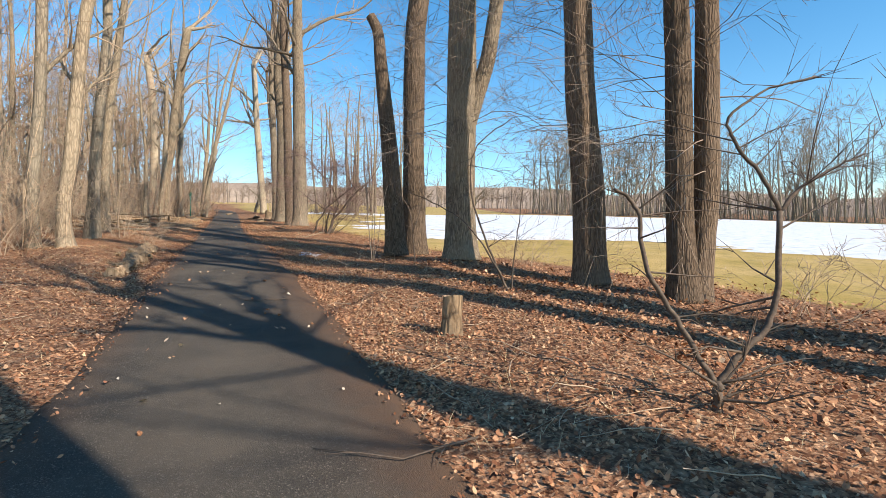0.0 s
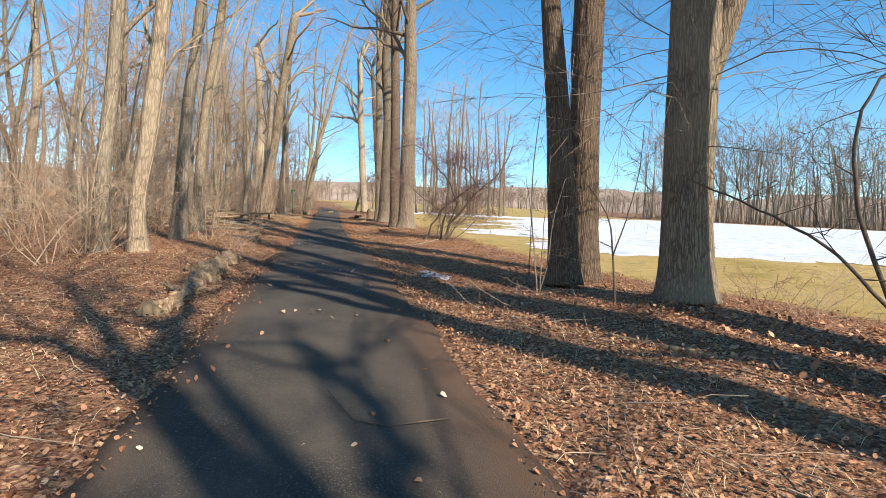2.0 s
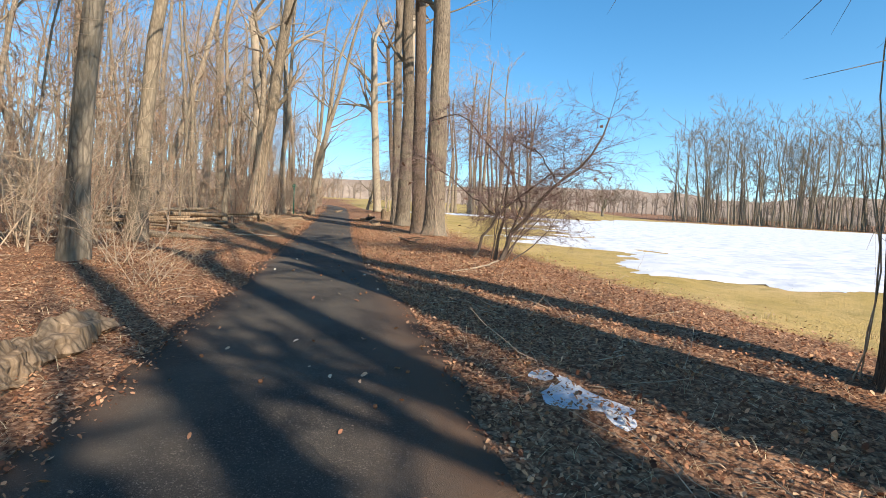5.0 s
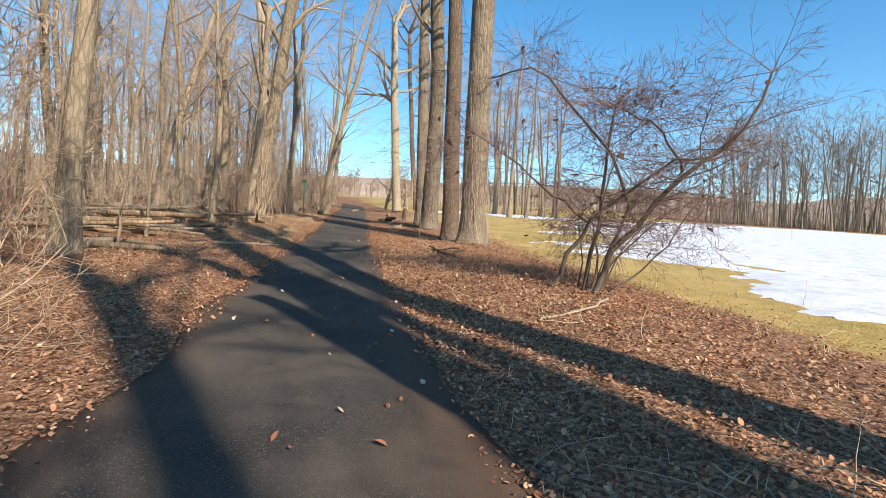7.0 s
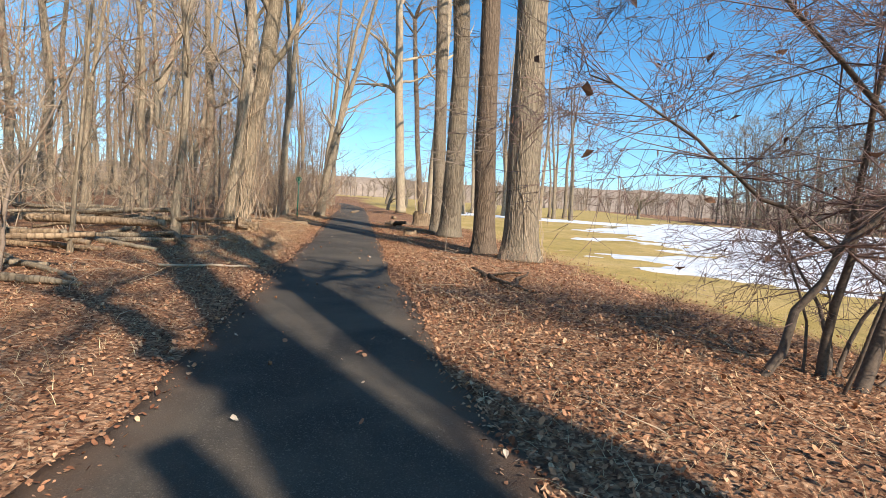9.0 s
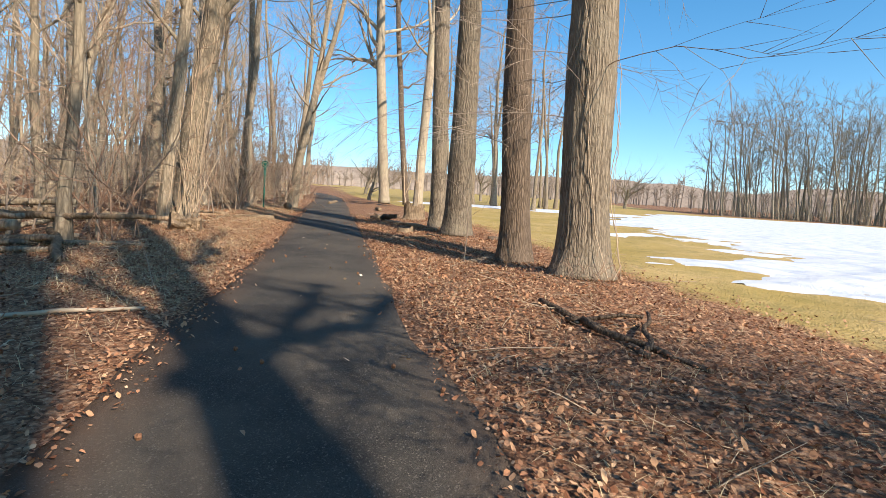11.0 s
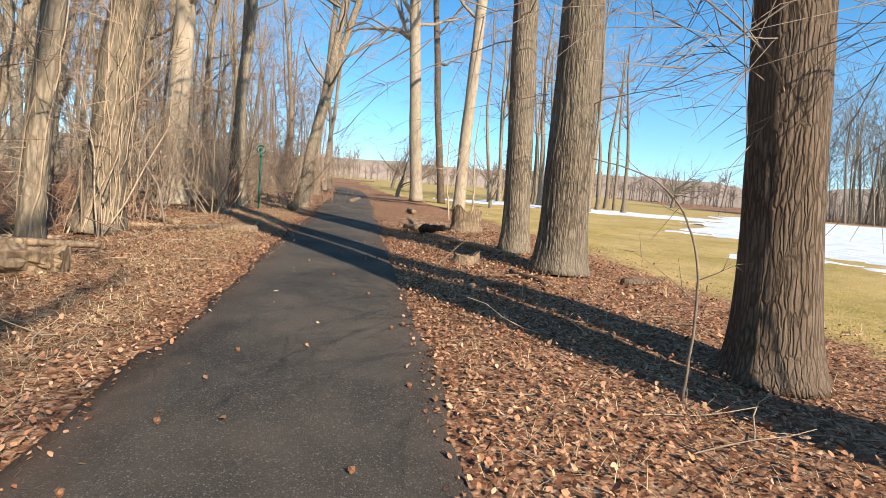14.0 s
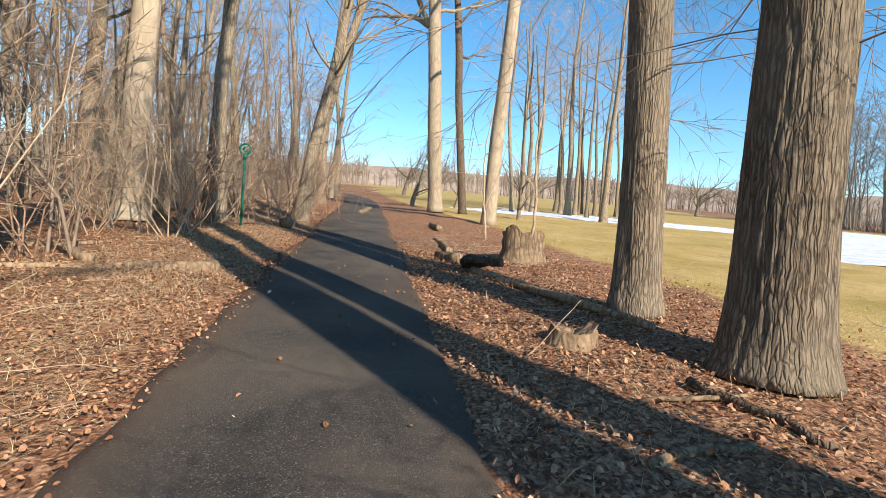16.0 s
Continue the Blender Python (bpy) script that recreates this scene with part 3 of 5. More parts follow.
# double tree with a broken dead stem
big_tree(-0.85, 14.9, [([(0.0, 0.5, 0), (0.0, 0.5, 2.5), (0.04, 0.5, 5), (0.1, 0.6, 7), (0.37, 0.94, 9), (0.67, 1.3, 11.9)], 0.33, 0.24, 0.35, False),
                       ([(-0.45, -0.95, 0), (-0.47, -0.95, 1.0), (-0.58, -0.95, 3.0), (-0.78, -1.0, 5.2), (-0.84, -1.0, 6.2), (-1.05, -1.0, 6.6)], 0.26, 0.13, 0.4, True)],
         M_DARK, "tall twin-stemmed tree with a broken-off dead stem", 11, vines=5, limbs=7, kids=(4, 4, 3),
         boughs=((((0.7, 9.4), (1.2, 9.8), (1.7, 9.9), (2.36, 10.1), (3.0, 10.4), (3.4, 10.9)), 0.16, 0.06), (((1.5, 9.9), (2.0, 10.4), (2.44, 10.9), (2.9, 11.3)), 0.09, 0.05),
                 (((1.0, 11.6), (1.5, 12.2), (1.8, 12.7), (2.5, 13.4)), 0.17, 0.1), (((1.0, 11.6), (1.1, 13), (1.3, 14.4)), 0.18, 0.1), (((1.9, 12.6), (2.6, 14.2), (3.6, 15.6)), 0.1, 0.06)))
big_tree(0.44, 12.6, [([(0, 0, 0), (0.02, 0, 2), (0.08, 0, 4), (0.14, 0, 7), (0.2, 0.1, 8.5), (0.42, 0.4, 10), (0.5, 0.5, 12)], 0.37, 0.17, 0.35, False),
                      ([(0.1, 0, 2.9), (0.4, 0, 3.9), (0.75, 0, 5.0), (1.0, 0, 6.4)], 0.19, 0.06, 0.0, False)],
         M_OAK, "tall grey furrowed tree forking low on the trunk", 23, limbs=5, kids=(4, 3, 3),
         boughs=((((0.05, 8.4), (-0.1, 9.2), (-0.25, 9.8), (-0.63, 10.8), (-0.9, 11.1), (-0.75, 12.2)), 0.2, 0.1), (((-0.6, 10.7), (-0.2, 11.6), (0.5, 12.2)), 0.1, 0.06)))
big_tree(2.95, 10.1, [([(0, 0, 0), (-0.02, 0, 2), (-0.16, 0, 4), (-0.2, 0, 7), (0.15, 0.35, 9), (0.4, 0.7, 11)], 0.31, 0.1, 0.4, False)], M_DARK, "dark straight tree with a flared base", 37, limbs=6, kids=(4, 3, 3))
big_tree(4.2, 8.5, [([(-0.12, 0, 0), (-0.18, 0, 1.5), (-0.16, 0, 4), (-0.2, 0, 7), (0.45, 0.5, 10), (0.6, 0.8, 12)], 0.215, 0.07, 0.5, False),
                     ([(0.12, 0.12, 0), (0.24, 0.12, 0.9), (0.36, 0.12, 2), (0.42, 0.12, 5), (0.38, 0.12, 7), (0.6, 0.5, 10), (0.7, 0.8, 12)], 0.21, 0.07, 0.45, False)],
         M_DARK, "dark tree of two trunks joined at the foot", 41, limbs=5, kids=(4, 3, 3))
big_tree(-8.5, 30.3, [([(0, 0, 0), (0.0, 0, 2), (0.02, -0.05, 4), (0.03, -0.1, 8)], 0.40, 0.2, 0.42, False)], M_OAK, "stout tree with deeply furrowed bark and thin vines", 53, vines=6, low_twigs=12)
big_tree(-9.69, 32.3, [([(0.05, 0, 0), (0.0, 0, 1.5), (-0.05, -0.05, 3.2), (-0.08, -0.1, 7)], 0.30, 0.15, 0.45, False)], M_DARK, "slim dark tree with a long bark scar", 59, low_twigs=12)
big_tree(-11.44, 35.95, [([(0, 0, 0), (0.03, 0, 1.2), (0.08, 0, 3), (0.12, 0, 6)], 0.34, 0.17, 0.42, False)], M_OAK, "stout leaning tree with furrowed bark", 61, low_twigs=14)
big_tree(-12.3, 37.6, [([(0, 0, 0), (-0.02, 0, 2), (-0.08, 0, 4), (-0.15, 0, 7)], 0.24, 0.2, 0.35, False)], M_OAK, "slim straight grey tree", 67, low_twigs=14)
big_tree(-16.4, 52.0, [([(0, 0, 0), (0.1, 0, 3), (0.35, 0, 7)], 0.28, 0.22, 0.3, False)], M_PALE, "straight pale tree at the lawn's edge", 71, low_twigs=5, fine=False)
big_tree(-20.0, 57.0, [([(0, 0, 0), (-0.25, 0, 3), (-0.5, 0, 7)], 0.36, 0.27, 0.3, False)], M_PALE, "tall pale smooth-barked tree beside the path", 73, low_twigs=3, fine=False)
big_tree(-19.4, 60.0, [([(0.2, 0, 0), (-0.1, 0, 3), (-0.5, 0, 7)], 0.22, 0.17, 0.3, False)], M_DARK, "slim dark tree beside the path", 79, low_twigs=3, fine=False)
# unseen trees carrying the row on out of view, added to shade path and bank
for k, (x, y) in enumerate(((6.3, 5.2), (7.6, 3.4), (5.85, 3.3), (5.65, -0.9), (4.7, -3.2), (9.0, -3.5), (6.2, -8.0))):
    big_tree(x, y, [([(0, 0, 0), (0.1, 0, 3), (0.15, 0, 7)], 0.28 + 0.03 * (k % 3), 0.15 if k < 3 else 0.06, 0.4, False)], M_OAK, "tall bare furrowed tree", 101 + k * 7, 26.0 if k < 3 else 19.0, low_twigs=0, fine=False, limbs=10 if k > 2 else 6, limb_from=5.0, kids=(5, 4, 3) if k > 2 else (4, 3, 3),
             boughs=((((0.1, 9.2), (0.45, 10.0), (0.9, 10.8), (1.3, 12.2)), 0.17, 0.08) if k % 2 else (((0.1, 7.4), (-0.5, 8.4), (-0.9, 9.6), (-0.8, 11.0)), 0.17, 0.08),
                     (((0.1, 8.6), (-0.6, 9.9), (-1.4, 10.7)), 0.12, 0.06)))


def woods_tree(seed, height, r, mat, limbs, top, lean=0.05, pole=0.45, kids=(4, 4, 3), twig=M_TWIGTAN, sides=9):
    rng = np.random.default_rng(seed)
    t = new("tree")
    tagged(t, "tall bare woodland tree with a slender trunk", "tree", "bare trees of the woods")
    tb, cr = Tubes(), Tubes()
    line = wander(rng, (0, 0, -0.1), (rng.normal(0, lean), rng.normal(0, lean), 1), height * 0.8, 14, 0.045, 0.03)
    rad = r * np.linspace(1, 0.28, 15) * (1 + 0.5 * np.exp(-np.linspace(0, height * 0.8, 15) / 0.4))
    tb.tube(line, rad, sides, False)
    for j in range(limbs):
        f = rng.uniform(pole, 1.0)
        i = min(int(f * 14), 14)
        a = rng.uniform(0, 2 * math.pi)
        branch(rng, [tb, cr], line[i], unit(np.array((math.cos(a), math.sin(a), rng.uniform(0.15, 1.5)))), height * rng.uniform(0.10, 0.22), rad[i] * rng.uniform(0.18, 0.42),
               0, top, kids, (5, 3, 3, 3), 0.14, 0.06, 0.3, top < 3, 0.011 if top < 3 else 0.006)
    part("trunk", tb, mat, t)
    part("crown", cr, twig, t, "bare twigs")
    return t


def place(src, x, y, scale, turn):
    c = copy_thing(src, Matrix.Translation(on_ground(x, y)) @ pose(0, 0, 0, 0, 0, turn))
    c.scale = (scale, scale, scale)
    return c


def bin_away(ob):
    for o in (*ob.children_recursive, ob):
        bpy.data.objects.remove(o)


near_kinds = [woods_tree(200 + k, h, r, m, lb, 3, 0.08, 0.3, (5, 4, 3), M_TWIGTAN, 12) for k, (h, r, m, lb) in enumerate((
    (24, 0.21, M_WOODS, 14), (21, 0.16, M_GREYWOODS, 13), (26, 0.25, M_WOODS, 14), (18, 0.1, M_WOODS, 12), (14, 0.065, M_GREYWOODS, 11)))]
young_kinds = [woods_tree(250 + k, h, r, m, lb, 2, 0.12, 0.15, (5, 4), M_TWIGTAN if k % 2 else M_TWIGRED, 6) for k, (h, r, m, lb) in enumerate((
    (9, 0.035, M_WOODS, 14), (7, 0.028, M_GREYWOODS, 13), (11, 0.045, M_WOODS, 15), (5.5, 0.02, M_WOODS, 11)))]
far_kinds = [woods_tree(300 + k, h, r, m, lb, 2, 0.05, 0.3, (5, 6), M_TWIG if k % 2 else M_TWIGTAN, 6) for k, (h, r, m, lb) in enumerate((
    (23, 0.19, M_WOODS, 11), (21, 0.14, M_GREYWOODS, 11), (18, 0.1, M_WOODS, 10), (25, 0.22, M_GREYWOODS, 11), (15, 0.065, M_WOODS, 9)))]
pole_kinds = [woods_tree(400 + k, h, r, M_WOODS, 9, 2, 0.02, 0.5, (5, 4), M_TWIGTAN, 8) for k, (h, r) in enumerate(((21, 0.24), (19, 0.2), (20, 0.17)))]

rng = np.random.default_rng(7)
taken = [(-11.5, 14.6), (-10.95, 15.2), (-12.6, 18.3), (-14.6, 22), (-19.2, 34.9), (-22.1, 42.9), (-23.6, 41.6), (-21.6, 46.2), (-20.9, 42.3), (-18.4, 33.0)]
for x, y, kind, s, turn in ((-12.6, 18.3, 1, 1.25, 20), (-14.65, 22.0, 0, 1.0, 140), (-16.9, 29.0, 3, 1.0, 60), (-21.95, 42.7, 0, 0.95, 250), (-22.5, 43.1, 1, 1.1, 15), (-21.6, 46.2, 2, 0.85, 80),
                             (-24.5, 52.0, 2, 1.0, 10), (-26.8, 57.5, 0, 1.1, 200), (-30.5, 66, 1, 1.2, 33), (-33, 72, 2, 0.9, 133)):
    place(near_kinds[kind], x, y, s, turn)
    taken.append((x, y))


def scatter(kinds, count, gap, test, lo=0.8, hi=1.15, box=(-110, 40, -25, 130)):
    made = tries = 0
    while made < count and tries < count * 40:
        tries += 1
        x, y = rng.uniform(box[0], box[1]), rng.uniform(box[2], box[3])
        if not test(x, y) or any((x - a) ** 2 + (y - b) ** 2 < gap * gap for a, b in taken[-260:]):
            continue
        place(kinds[int(len(kinds) * rng.uniform() ** 0.75)], x, y, rng.uniform(lo, hi), rng.uniform(0, 360))
        taken.append((x, y))
        made += 1


scatter(near_kinds, 42, 1.9, lambda x, y: -13 < side(x, y) < -4.9 and y > 6, box=(-50, 5, 4, 75))
scatter(young_kinds, 80, 0.9, lambda x, y: -13 < side(x, y) < -4.0 and y > 8, 0.8, 1.25, box=(-50, 5, 6, 75))
scatter(far_kinds, 95, 1.7, lambda x, y: -24 < side(x, y) < -11, box=(-70, 5, 0, 85))
scatter(far_kinds, 22, 2.2, lambda x, y: -20 < side(x, y) < -4 and y > 72, box=(-80, -20, 72, 120))
scatter(pole_kinds, 24, 1.6, lambda x, y: ((x + 12.5) / 6.5) ** 2 + ((y - 78) / 13) ** 2 < 1, 0.85, 1.1, box=(-20, -5, 64, 92))


def right_woods(x, y):
    edge = np.interp(x, (20, 24, 50, 80, 105, 125, 130), (118, 112, 108, 90, 62, 25, -40))
    return x > 22 and edge < y < edge + 20


for k in near_kinds + young_kinds + far_kinds + pole_kinds:
    bin_away(k)


def woods_mass(name, label, count, test, box, seed, mat, h_lo, h_hi, thick):
    """Dense bare woods, too many to count."""
    r = np.random.default_rng(seed)
    tb = Tubes()
    made = 0
    while made < count:
        x, y = r.uniform(box[0], box[1]), r.uniform(box[2], box[3])
        if not test(x, y):
            continue
        made += 1
        p = np.array(on_ground(x, y, -0.1))
        h = r.uniform(h_lo, h_hi)
        rad = r.uniform(0.06, 0.24)
        line = wander(r, p, (r.normal(0, 0.05), r.normal(0, 0.05), 1), h * 0.85, 6, 0.05, 0.03)
        rr = rad * np.linspace(1, 0.25, 7)
        tb.tube(line, rr, 5, False)
        for j in range(int(r.integers(8, 11))):
            i = int(r.integers(2, 7))
            a = r.uniform(0, 2 * math.pi)
            branch(r, [tb], line[i], unit(np.array((math.cos(a), math.sin(a), r.uniform(0.5, 1.8)))), h * r.uniform(0.14, 0.3), max(rr[i] * 0.45, 0.04), 1, 3, (0, 3, 4), (0, 3, 3, 3), 0.18, 0.04, 0.4, True, thick)
        for j in range(8):
            q = np.array(on_ground(x + r.normal(0, 2.5), y + r.normal(0, 2.5), -0.1))
            tb.tube([q, q + np.array((r.normal(0, 0.5), r.normal(0, 0.5), r.uniform(1.5, 5.0)))], (0.035, 0.012), 3, False)
    return tagged(new(name, tb.mesh(name, mat)), label, "woods", kind="stuff")


woods_mass("deep_woods", "dense bare woods behind the path's edge", 165, lambda x, y: -75 < side(x, y) < -23, (-120, 0, 0, 130), 501, M_WOODS, 15, 24, 0.022)
woods_mass("woods_edge", "bare grey-brown woods across the lawn", 290, right_woods, (22, 132, -30, 148), 502, M_GREYWOODS, 15, 23, 0.03)


def far_woods():
    """Woods on the skyline: trunks and fans of fine branches."""
    r = np.random.default_rng(77)
    tb = Tubes()
    for k in range(900):
        a = r.uniform(-1.35, 1.35)
        dist = r.uniform(240, 420)
        x, y = math.sin(a) * dist - 10, math.cos(a) * dist + 20
        h = r.uniform(9, 17)
        tb.tube([(x, y, 0), (x + r.normal(0, 0.4), y, h * 0.5), (x + r.normal(0, 0.8), y, h)], (0.35, 0.25, 0.05), 3, False)
        for j in range(11):
            z0 = h * r.uniform(0.3, 0.8)
            tb.tube([(x, y, z0), (x + r.normal(0, 2.4), y + r.normal(0, 2), z0 + r.uniform(1.5, 4.5))], (0.16, 0.06), 3, False)
    ob = lay(new("far_woods", tb.mesh("far_woods", M_HILL)))
    tagged(ob, "bare grey-brown woods along the skyline", "woods", kind="stuff")
    ridge = Tubes()
    n = 240
    ang = np.linspace(-1.9, 1.9, n)
    for dist, h0, amp, sd in ((430, 9, 6, 51), (900, 20, 16, 52)):
        hgt = h0 + amp * vnoise(ang * 9, ang * 0, sd) + amp * 0.25 * vnoise(ang * 60, ang * 0, sd + 1)
        x, y = np.sin(ang) * dist - 10, np.cos(ang) * dist + 20
        vs = [(x[i], y[i], -1) for i in range(n)] + [(x[i] * 1.03, y[i] * 1.03, hgt[i]) for i in range(n)] + [(x[i] * 1.2, y[i] * 1.2, -2) for i in range(n)]
        fs = [(i, i + 1, n + i + 1, n + i) for i in range(n - 1)] + [(n + i, n + i + 1, 2 * n + i + 1, 2 * n + i) for i in range(n - 1)]
        ridge.raw(vs, fs)
    tagged(lay(new("backdrop_hills", ridge.mesh("backdrop_hills", M_HILL))), "low wooded hills in the distance", "hills", kind="structure")


far_woods()


# ---- left edge of the woods ----
def edge_tree(x, y, stems, mat, label, seed, vines=0, height=17.0, limbs=9, group="bare trees of the woods"):
    rng = np.random.default_rng(seed)
    t = thing("tree", x, y, label, "tree", group)
    cr = Tubes()
    for k, (line, r0, r1, flare) in enumerate(stems):
        tb = Tubes()
        pts = [np.array(q, float) for q in line]
        d = unit(pts[-1] - pts[-2] + np.array((0, 0, 1.0)))
        while pts[-1][2] < height * 0.7:
            d = unit(d + rng.normal(0, 0.07, 3) + np.array((0, 0, 0.06)))
            pts.append(pts[-1] + d * 1.4)
        got = bark_trunk(tb, pts, r0, r1, flare, 32, 0.08, seed + 13 * k, 0.012, flute=0.07)
        part("trunk", tb, mat, t)
        zs = got[:, 2]
        for j in range(limbs):
            lt = Tubes()
            h = rng.uniform(4.0, zs[-1]) if j > 1 else zs[-1]
            i = int(np.argmin(abs(zs - h)))
            a = rng.uniform(0, 2 * math.pi)
            branch(rng, [lt, cr], got[i], unit(np.array((math.cos(a), math.sin(a), rng.uniform(0.4, 1.5)))), rng.uniform(2.0, 4.5), r1 * rng.uniform(0.3, 0.6), 0, 3, (4, 4, 3), (7, 4, 3, 3), 0.15, 0.04)
            part("limb", lt, mat, t)
        if vines:
            vt = Tubes()
            vine(vt, rng, got[got[:, 2] < 7.5], r0 * 0.98, vines)
            for j in range(vines * 3):
                z0 = rng.uniform(0.3, 6.5)
                i = int(np.argmin(abs(zs - z0)))
                a = rng.uniform(0, 2 * math.pi)
                branch(rng, [vt], got[i] + np.array((math.cos(a), math.sin(a), 0)) * r0 * 0.9, (math.cos(a), math.sin(a), rng.uniform(-0.6, 0.6)), rng.uniform(0.4, 1.3), 0.006, 1, 2, (0, 4, 0), (0, 3, 3), 0.3, -0.05)
            part("vine", vt, M_TWIGTAN, t, "tangle of bare woody vines")
    part("crown", cr, M_TWIGTAN, t, "bare twigs")
    return t


edge_tree(-11.1, 15.0, [([(0, 0, 0), (-0.09, 0, 0.8), (-0.05, 0, 1.6), (0.13, 0, 2.5), (0.2, 0, 3.4), (0.3, 0, 4.3)], 0.185, 0.15, 0.6)], M_WOODS, "crooked pale tree with a thick vine round its trunk", 601, 5)
edge_tree(-11.75, 14.6, [([(0, 0, 0), (-0.05, 0, 1.2), (0.02, 0, 2.4), (0.2, 0, 4.2)], 0.16, 0.13, 0.45)], M_GREYWOODS, "grey leaning tree at the edge of the woods", 607, 3)
edge_tree(-19.2, 34.9, [([(0, 0, 0), (0.1, 0, 1.2), (0.28, 0, 3.0), (0.6, 0.1, 5.1), (0.9, 0.1, 7.5)], 0.29, 0.25, 0.6)], M_WOODS, "leaning tree wrapped in shaggy vines", 613, 16)
edge_tree(-23.6, 41.7, [([(0, 0, 0), (-0.05, 0, 1.2), (0.0, 0, 3.0), (0.05, 0.1, 6)], 0.32, 0.24, 0.8)], M_PALE, "smooth pale tree with a wide fluted foot", 617, 0)
edge_tree(-18.3, 33.0, [([(0, 0, 0), (0.1, 0, 1.5), (0.3, 0, 3.5), (0.4, 0.1, 6)], 0.14, 0.11, 0.4)], M_WOODS, "slender vine-hung tree at the wood's edge", 619, 8, 12, 6)


def shrub(seed, stems, height, mat, spread_by=0.5, kids=(5, 4), r=0.012, leafy=0, arch=-0.03):
    rng = np.random.default_rng(seed)
    t = new("shrub")
    tagged(t, "leafless tangled shrub growing in the leaf litter", "shrub", "undergrowth at the wood's edge")
    for k in range(stems):
        tw = Tubes()
        a = rng.uniform(0, 2 * math.pi)
        d = (math.cos(a) * spread_by, math.sin(a) * spread_by, 1)
        p = (rng.normal(0, 0.18), rng.normal(0, 0.18), -0.05)
        branch(rng, [tw], p, d, height * rng.uniform(0.6, 1.1), 0.95 * r * rng.uniform(0.6, 1.2), 0, 2, kids, (5, 3, 3), 0.27, arch, 0.3, False, 0.0045)
        part("stem", tw, mat, t)
    return t


kinds = [shrub(700, 9, 1.7, M_TWIGTAN, 0.5), shrub(701, 8, 2.3, M_TWIGRED, 0.45), shrub(702, 12, 1.2, M_TWIGTAN, 0.8, (4, 4), 0.008, 0, -0.1),
         shrub(703, 6, 3.0, M_TWIGTAN, 0.3, (6, 4), 0.014), shrub(704, 14, 1.0, M_TWIGRED, 0.9, (4, 3), 0.007, 0, -0.12), shrub(705, 3, 3.8, M_TWIG, 0.2, (7, 5), 0.02)]
rng = np.random.default_rng(17)
made = 0
while made < 185:
    y = rng.uniform(5, 66)
    d = -rng.gamma(2.2, 1.7) - 3.4
    if 23.5 < y < 33 and d > -9 and rng.uniform() < 0.7:
        continue
    if y < 22:
        d -= 1.3
    if d < -16:
        continue
    x = d / 0.922 - 0.2 - 0.42 * y
    place(kinds[int(rng.integers(6))], x, y, rng.uniform(0.8, 1.5), rng.uniform(0, 360))
    made += 1
for x, y, k, s in ((-20.9, 40.2, 3, 1.1), (-21.4, 41.2, 1, 1.4), (-21.6, 42.3, 3, 1.2), (-20.6, 43.8, 1, 1.3), (-22.4, 44.2, 3, 1.3), (-20.6, 39.5, 0, 1.3), (-21.9, 45.6, 0, 1.6), (-22.0, 47.5, 1, 1.5),
                   (-23.2, 49.5, 0, 1.7), (-22.9, 50.8, 1, 1.3), (-9.8, 17.0, 2, 0.9), (-11.6, 18.2, 0, 0.9),
                   (-8.4, 29.2, 4, 0.5), (-6.2, 25.0, 4, 0.55), (2.2, 12.5, 2, 0.8), (3.4, 11.4, 4, 0.9), (1.6, 12.9, 4, 0.8), (5.2, 7.2, 2, 1.0), (6.4, 6.6, 0, 0.9), (5.0, 5.0, 4, 0.7)):
    place(kinds[k], x, y, s, rng.uniform(0, 360))
for k in kinds:
    bin_away(k)


# ---- saplings and shrubs on the right ----
def sapling(x, y, label, lines, mat, seed, twigs=10, twig_len=0.6):
    """lines: (points relative to the foot, foot radius, tip radius)."""
    rng = np.random.default_rng(seed)
    t = thing("sapling", x, y, label, "sapling", "saplings among the leaves")
    for pts, r0, r1 in lines:
        st = Tubes()
        p = np.array(pts, float)
        s = np.linspace(0, len(p) - 1, len(p) * 4)
        line = np.stack([np.interp(s, np.arange(len(p)), p[:, k]) for k in range(3)], -1)
        for _ in range(3):
            line[1:-1] = (line[:-2] + 2 * line[1:-1] + line[2:]) / 4
        line[1:-1] += rng.normal(0, r0 * 0.25, line[1:-1].shape)
        rr = np.linspace(r0, r1, len(line))
        st.tube(line, rr, 7, True)
        part("stem", st, mat, t)
        tw = Tubes()
        for k in range(twigs):
            i = int(rng.integers(len(line) // 4, len(line)))
            a = rng.uniform(0, 2 * math.pi)
            branch(rng, [tw], line[i], (math.cos(a), math.sin(a), rng.uniform(-0.1, 0.8)), twig_len * rng.uniform(0.4, 1.2), max(rr[i] * 0.45, 0.003), 1, 2, (0, 4, 0), (0, 4, 3), 0.2, 0.03)
        part("twig", tw, mat, t)
    return t


